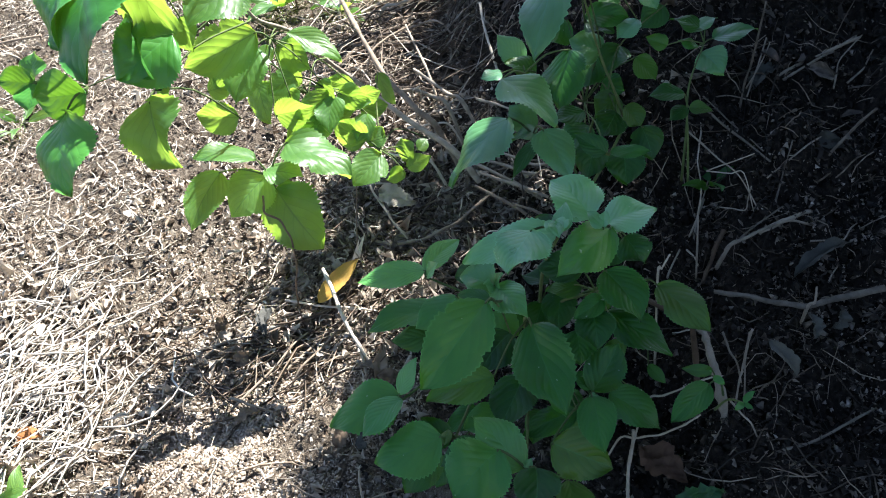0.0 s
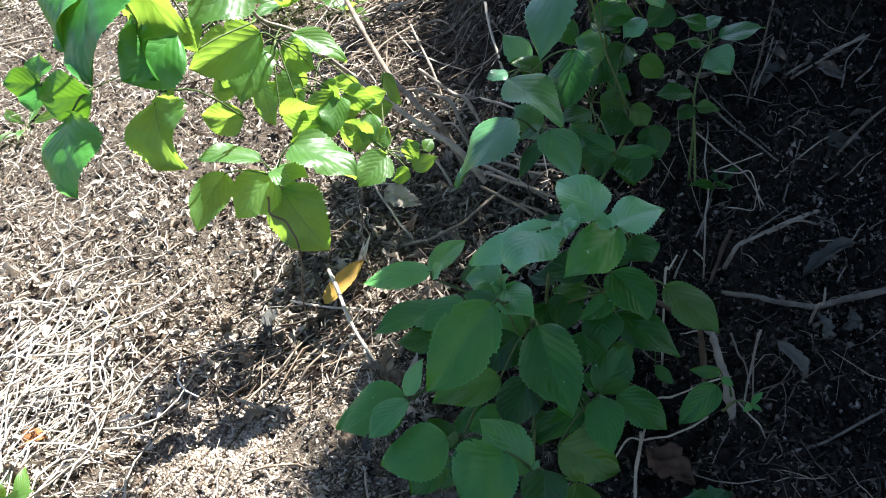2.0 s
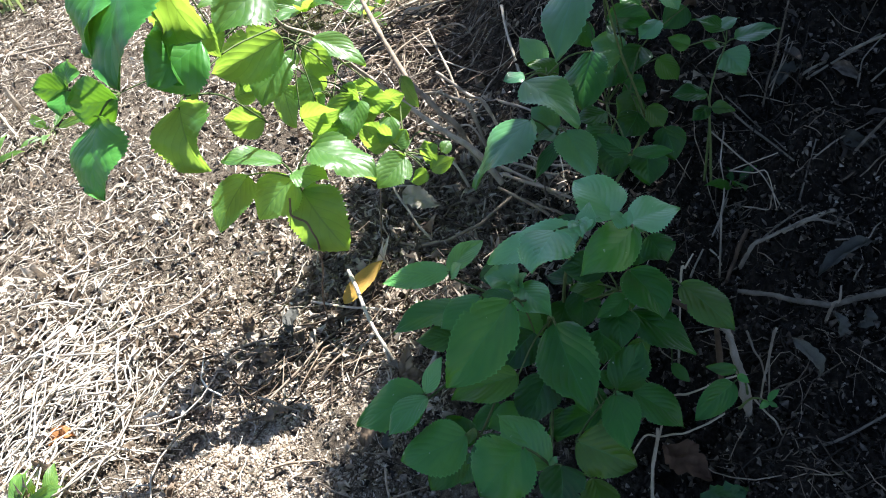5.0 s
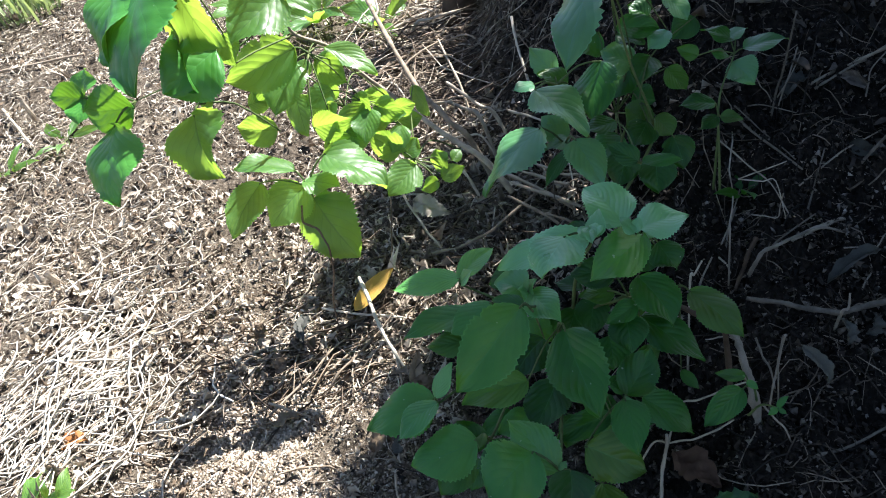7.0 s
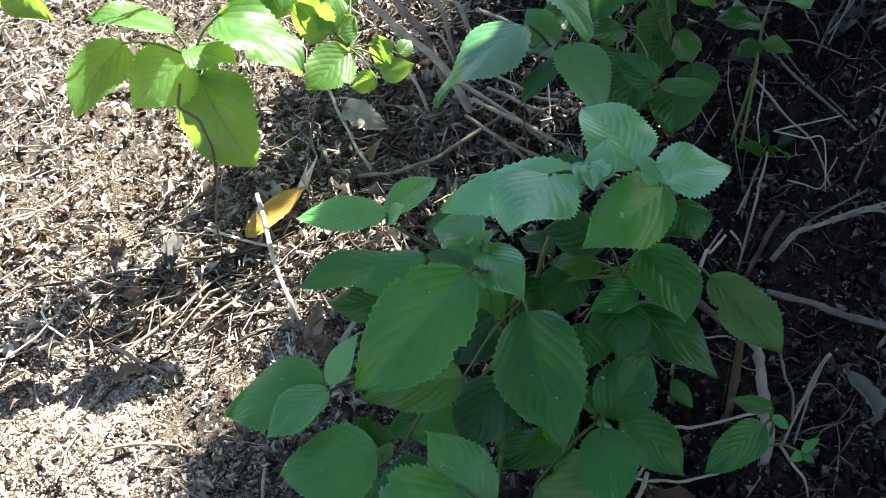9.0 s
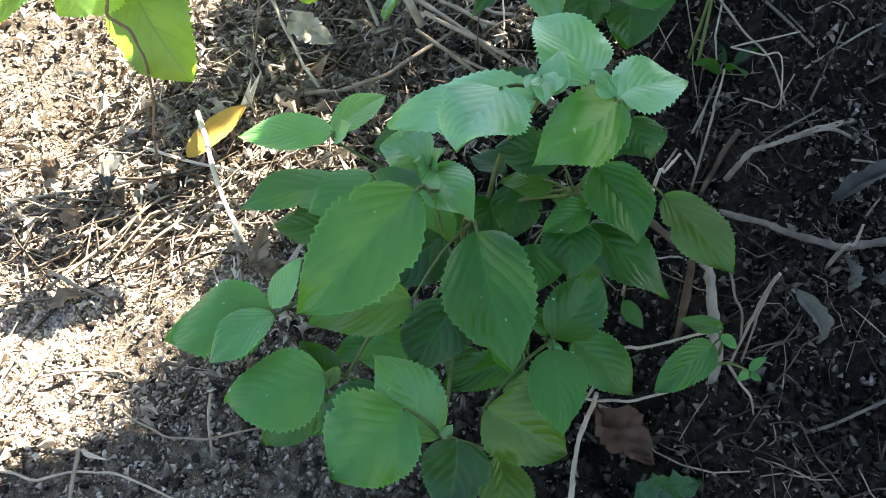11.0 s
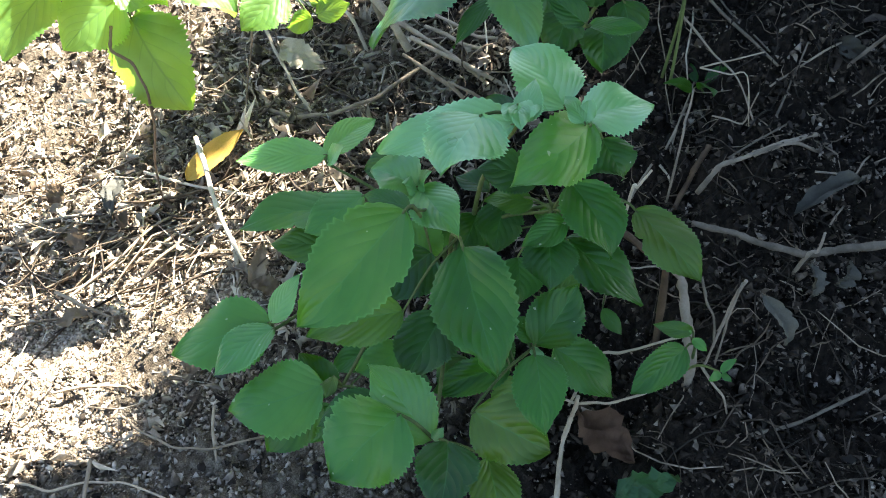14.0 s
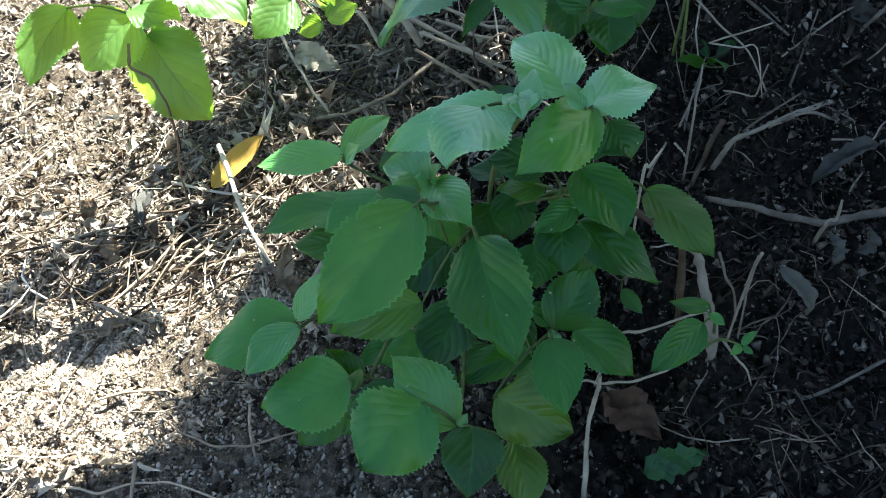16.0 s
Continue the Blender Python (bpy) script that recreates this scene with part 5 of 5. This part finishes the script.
twig("twig", [(0.559, -0.086, 0.063), (0.569, -0.077, 0.075), (0.58, -0.068, 0.079)], 0.0012, 0.0009, M_BRANCH, "thin dry stalk on the shaded soil")
twig("twig", [(-0.017, 0.461, -0.011), (0.04, 0.288, 0.005), (0.059, 0.215, 0.01)], 0.0022, 0.0018, M_TWIG, "dry tan stalk leaning over the leaf mulch")
twig("twig", [(-0.026, 0.452, -0.004), (-0.005, 0.298, 0.006), (-0.008, 0.198, 0.014)], 0.0016, 0.0013, M_BARK, "dark dry stalk standing in the leaf mulch")
twig("twig", [(-0.216, 0.075, 0.01), (-0.157, 0.121, -0.001), (-0.076, 0.127, 0.009)], 0.0016, 0.0012, M_TWIG, "long dry twig lying over the litter")
twig("twig", [(-0.203, 0.02, -0.009), (-0.162, 0.051, 0.003), (-0.112, 0.107, 0.003)], 0.0017, 0.0012, M_TWIG, "long dry twig lying over the litter")
twig("twig", [(-0.135, 0.024, -0.006), (-0.094, 0.054, -0.001), (-0.059, 0.09, 0.001)], 0.0022, 0.0016, M_TWIG, "dry brown twig lying over the litter")
twig("twig", [(-0.232, 0.066, 0.009), (-0.183, 0.067, 0.001), (-0.145, 0.086, 0.002)], 0.0015, 0.0011, M_TWIG, "thin dry twig lying over the litter")
fallen_leaf("yellow_leaf", (-0.068, 0.114, 0.03), (-0.002, 0.161, 0.055), 0.029, M_YELLOW, 0.1, "bright yellow fallen leaf propped on a pale stick")
fallen_leaf("dead_leaf", (0.035, 0.321, 0.05), (0.091, 0.293, 0.03), 0.034, M_SHELL, 0.4, "pale tan curled dead leaf on litter")
fallen_leaf("dead_leaf", (0.515, -0.091, 0.1), (0.597, -0.058, 0.1), 0.018, M_DEADGREY, 0.75, "grey-green withered leaf lying on shaded soil")
fallen_leaf("dead_leaf", (0.443, -0.188, 0.12), (0.463, -0.214, 0.08), 0.015, M_DEADGREY, 0.9, "shrivelled grey leaf hanging from a dry stalk")
fallen_leaf("dead_leaf", (0.29, -0.226, 0.03), (0.33, -0.272, 0.02), 0.036, M_BROWN, 0.3, "brown dead leaf flat on the soil")
fallen_leaf("dead_leaf", (0.307, -0.295, 0.015), (0.362, -0.29, 0.018), 0.03, M_FALLEN, 0.1, "dark green fallen leaf on soil")
fallen_leaf("dead_leaf", (0.006, -0.035, 0.01), (0.02, 0.006, 0.035), 0.018, M_DEAD, 0.6, "pale tan curled dead leaf on litter")
fallen_leaf("dead_leaf", (0.033, -0.037, 0.01), (0.005, -0.035, 0.02), 0.02, M_DEAD, 0.5, "pale tan curled dead leaf on litter")
fallen_leaf("dead_leaf", (-0.147, 0.147, 0.01), (-0.147, 0.072, 0.02), 0.022, M_DEADGREY, 0.5, "grey curled dead leaf on litter")
fallen_leaf("dead_leaf", (-0.186, -0.046, 0.006), (-0.15, -0.046, 0.012), 0.022, M_DEAD, 0.3, "pale grey dead leaf on litter")
fallen_leaf("dead_leaf", (-0.225, 0.121, 0.01), (-0.213, 0.143, 0.02), 0.02, M_DEAD, 0.3, "pale dead leaf on litter")
fallen_leaf("dead_leaf", (-0.191, 0.052, 0.008), (-0.17, 0.058, 0.02), 0.022, M_DEAD, 0.3, "pale dead leaf on litter")
fallen_leaf("dead_leaf", (0.506, -0.169, 0.08), (0.506, -0.147, 0.1), 0.015, M_DEADGREY, 0.7, "grey withered leaf on shaded soil")
fallen_leaf("dead_leaf", (0.53, -0.16, 0.08), (0.542, -0.149, 0.1), 0.018, M_DEADGREY, 0.7, "grey withered leaf on shaded soil")
fallen_leaf("dead_leaf", (0.627, 0.104, 0.14), (0.656, 0.085, 0.12), 0.02, M_DEADGREY, 0.8, "grey withered leaf on shaded soil")
fallen_leaf("dead_leaf", (-0.499, 0.005, 0), (-0.455, -0.008, 0.012), 0.03, M_ORANGE, 0.3, "orange-brown dead leaf on sunny litter")
fallen_leaf("dead_leaf", (-0.052, -0.124, 0.006), (-0.027, -0.094, 0.02), 0.02, M_DEAD, 0.5, "pale dead leaf at the edge of the shade")
fallen_leaf("dead_leaf", (-0.5, -0.045, 0), (-0.457, -0.077, 0.02), 0.035, M_DEAD, 0.3, "pale dead leaf on sunny litter")
fallen_leaf("dead_leaf", (-0.202, 0.068, 0.005), (-0.18, 0.073, 0.015), 0.02, M_DEAD, 0.2, "pale dead leaf on sunny litter")
fallen_leaf("dead_leaf", (-0.018, -0.133, 0.006), (-0.019, -0.11, 0.01), 0.02, M_DEADGREY, 0.3, "grey dead leaf on the soil")
fallen_leaf("dead_leaf", (0.586, 0.223, 0.13), (0.64, 0.238, 0.14), 0.026, M_DEADGREY, 0.6, "grey withered leaf on the shaded bank")


# ---- the unseen tree, added to shade the bank ----
def shade_tree():
    tree = thing("tree", "unseen leafy tree added to shade the soil bank", "tree", (2.9, 3.3, 0.0))
    rng = np.random.default_rng(40)
    away = np.array([SUN.x, SUN.y]) / SUN.z
    # each clump of the crown: middle of its shadow, half length, half width, heading, height, leaves
    clumps = [(1.0, 0.10, 0.95, 0.95, 0, 2.6, 4800), (0.25, -0.62, 0.60, 0.60, 0, 2.2, 1300), (0.62, -0.46, 0.62, 0.62, 0, 2.4, 1400),
              (1.05, 1.05, 0.8, 0.8, 0, 2.8, 3600), (1.65, -0.3, 0.8, 0.8, 0, 2.7, 3400), (0.98, -0.05, 0.62, 0.62, 0, 0.95, 1900), (1.3, 0.65, 0.7, 0.7, 0, 1.2, 2400)]
    # Clumps added overhead and to the right to keep skylight off the bank.
    clumps += [(2.1, 0.7, 1.0, 1.0, 0, 2.4, 3600), (2.3, -0.9, 1.0, 1.0, 0, 2.5, 3600), (1.9, 1.9, 1.0, 1.0, 0, 2.3, 3400), (1.4, -1.3, 0.9, 0.9, 0, 2.2, 2800), (2.9, 0.2, 1.0, 1.0, 0, 1.3, 3000), (1.0, -0.95, 0.6, 0.6, 0, 1.0, 1500)]
    # Smaller clumps set where shade edges are wanted on the ground.
    clumps += [(0.085, -0.175, 0.22, 0.16, 55, 1.1, 420), (-0.08, -0.38, 0.19, 0.17, 20, 1.2, 420), (0.34, -0.13, 0.22, 0.22, 0, 1.6, 480), (0.14, 0.27, 0.13, 0.12, 0, 1.9, 60), (0.0, 0.36, 0.11, 0.09, 0, 1.3, 45), (-0.07, 0.20, 0.09, 0.06, 30, 1.2, 26), (0.57, 0.84, 0.46, 0.46, 0, 1.4, 1500), (0.5, -1.6, 0.9, 0.9, 0, 2.6, 3000)]
    P, heads = [], []
    for cx, cy, r1, r2, head, h, n in clumps:
        n = int(1.9 * n)
        c = np.array([cx + away[0] * h, cy + away[1] * h, h])
        heads.append(c)
        d = rng.normal(0, 1, (n, 3))
        d /= np.linalg.norm(d, axis=1)[:, None]
        d *= (rng.random(n) ** 0.42)[:, None] * np.array([r1, r2, 0.3 * r2])
        a = radians(head)
        d = d @ np.array([[math.cos(a), math.sin(a), 0], [-math.sin(a), math.cos(a), 0], [0, 0, 1]])
        d += 0.05 * r2 * np.sin(7 * d[:, [1, 2, 0]] / r2 + cx * 9)
        at = c + d
        leaf = np.array([(0, 0, 0), (0.45, 0.32, 0.04), (0.45, -0.32, 0.04), (0.5, 0, -0.02), (1, 0, -0.08)])
        size = 0.052 + 0.027 * rng.random(n)
        Q = leaf[None] * size[:, None, None]
        Q = np.einsum("nij,nkj->nki", turn_matrices(rng, n, 0.6), Q) + at[:, None]
        P.append(Q)
    P = np.concatenate(P)
    F = np.array([(0, 2, 3), (0, 3, 1), (2, 4, 3), (3, 4, 1)])
    f = (F[None] + (np.arange(len(P)) * 5)[:, None, None]).reshape(-1, 3)
    me = mesh_of("crown", P.reshape(-1, 3), f)
    me.materials.append(M_LEAF)
    crown = part_of("crown", me, tree)
    bm = bmesh.new()
    foot = Vector((2.9, 3.3, float(ground_height(2.9, 3.3)) - 0.05))
    top = foot + Vector((-0.15, -0.2, 2.2))
    tube(bm, [foot, foot + Vector((0.05, 0.02, 1.0)), top], 0.09, 0.06, 12, 6, 0.08, 3)
    part_of("trunk", finish("trunk", bm, M_BARK), tree)
    for k, c in enumerate(heads):
        bm = bmesh.new()
        end = Vector(c)
        tube(bm, [top - Vector((0, 0, 0.05)), top.lerp(end, 0.5) + Vector((0, 0, 0.12)), end], 0.04, 0.012, 8, 6, 0.1, k)
        part_of("limb", finish("limb", bm, M_BARK), tree)


shade_tree()


# ---- weeds and grass at the edge of the litter ----
def weed(x, y, size, leaves, label, young=True, wide=0.4, rise=0.7, seed=1):
    rng = random.Random(seed)
    z = float(ground_height(x, y))
    plant = thing("weed", label, "weed", (x, y, z), "weeds in the litter")
    top = Vector((x + rng.uniform(-0.2, 0.2) * size, y + rng.uniform(-0.2, 0.2) * size, z + 0.35 * size * rise))
    bm = bmesh.new()
    tube(bm, [(x, y, z - 0.01), ((x + top.x) / 2 + 0.05 * size, (y + top.y) / 2, (z + top.z) / 2), tuple(top)], 0.0016, 0.001, 6, 4, 0.05, seed)
    part_of("stem", finish("stem", bm, M_STEM), plant)
    for k in range(leaves):
        a = 2 * math.pi * k / leaves + rng.uniform(-0.4, 0.4)
        r = size * rng.uniform(0.5, 0.85)
        b = Vector((x, y, z + 0.02 * size)).lerp(top, rng.uniform(0.4, 1.0)) + Vector((math.cos(a), math.sin(a), 0.3)) * 0.12 * size
        tip = b + Vector((math.cos(a) * r, math.sin(a) * r, r * rng.uniform(-0.1, 0.9) * rise))
        LEAF_COUNT[0] += 1
        bm = leaf_mesh(b, tip, wide * r, 0, 0.12, LEAF_COUNT[0], 9)
        leaf = part_of("leaf", finish("leaf", bm, M_YOUNG if young else M_LEAF), plant)
        part_of("petiole", petiole_mesh(top, b, tip, wide * r, LEAF_COUNT[0]), leaf)


weed(-0.455, -0.125, 0.075, 6, "small bright green weed in sunny litter", seed=51)
weed(-0.515, -0.105, 0.085, 6, "small bright green weed in sunny litter", seed=52)
weed(-0.755, 0.90, 0.12, 5, "small pale weed seedling in the litter", wide=0.22, rise=0.3, seed=53)
weed(-0.88, 0.84, 0.10, 5, "small pale weed seedling in the litter", wide=0.25, rise=0.4, seed=54)
weed(-0.14, 1.22, 0.16, 8, "bright green weed behind the sunlit plant", seed=55)
weed(-0.02, 1.12, 0.14, 7, "bright green weed behind the sunlit plant", seed=56)
weed(-0.30, 1.35, 0.15, 7, "bright green weed behind the sunlit plant", seed=57)
weed(0.30, 0.98, 0.13, 5, "green weed at the edge of the shade", young=False, seed=58)
weed(0.50, 0.10, 0.06, 4, "small dark green seedling under the shaded plant", young=False, seed=59)


def grass_clump(x, y, size, n, seed):
    rng = np.random.default_rng(seed)
    z = float(ground_height(x, y))
    a, lean = rng.random(n) * 2 * math.pi, rng.random(n) * 0.9 + 0.1
    base = np.stack([x + rng.normal(0, 0.2 * size, n), y + rng.normal(0, 0.2 * size, n), np.full(n, z - 0.005)], -1)
    out = np.stack([np.cos(a), np.sin(a), 0 * a], -1)
    across = np.stack([-np.sin(a), np.cos(a), 0 * a], -1)
    L = size * (0.5 + rng.random(n))
    rows = []
    for s in np.linspace(0, 1, 5):
        mid = base + out * (L * lean * s ** 1.6)[:, None] + np.array([0, 0, 1.0]) * (L * (s - 0.45 * lean * s * s))[:, None]
        w = 0.0045 * (1 - s ** 1.5) + 0.0004
        rows += [mid - across * w, mid + across * w]
    P = np.stack(rows, 1)
    F = np.array([(2 * i, 2 * i + 1, 2 * i + 3, 2 * i + 2) for i in range(4)])
    return stuff("grass", P, F, M_GRASS, "tuft of green grass beyond the dry litter", "grass")


for k, (x, y, size, n) in enumerate(((-1.16, 1.92, 0.22, 90), (-1.34, 1.80, 0.24, 90), (-1.30, 2.15, 0.25, 110), (-1.05, 2.20, 0.22, 90), (-1.55, 1.95, 0.25, 100), (-1.5, 2.4, 0.28, 110), (-0.95, 2.5, 0.26, 90))):
    grass_clump(x, y, size, n, 70 + k)


# ---- old stump at the back of the litter ----
bm = bmesh.new()
z = float(ground_height(0.19, 1.09))
tube(bm, [(0.185, 1.06, z - 0.03), (0.19, 1.075, z + 0.12), (0.20, 1.10, z + 0.42)], 0.042, 0.03, 14, 7, 0.09, 21)
tagged(new("tree_stump", finish("tree_stump", bm, M_BARK)), "brown barked stump rising from dry litter", "stump")
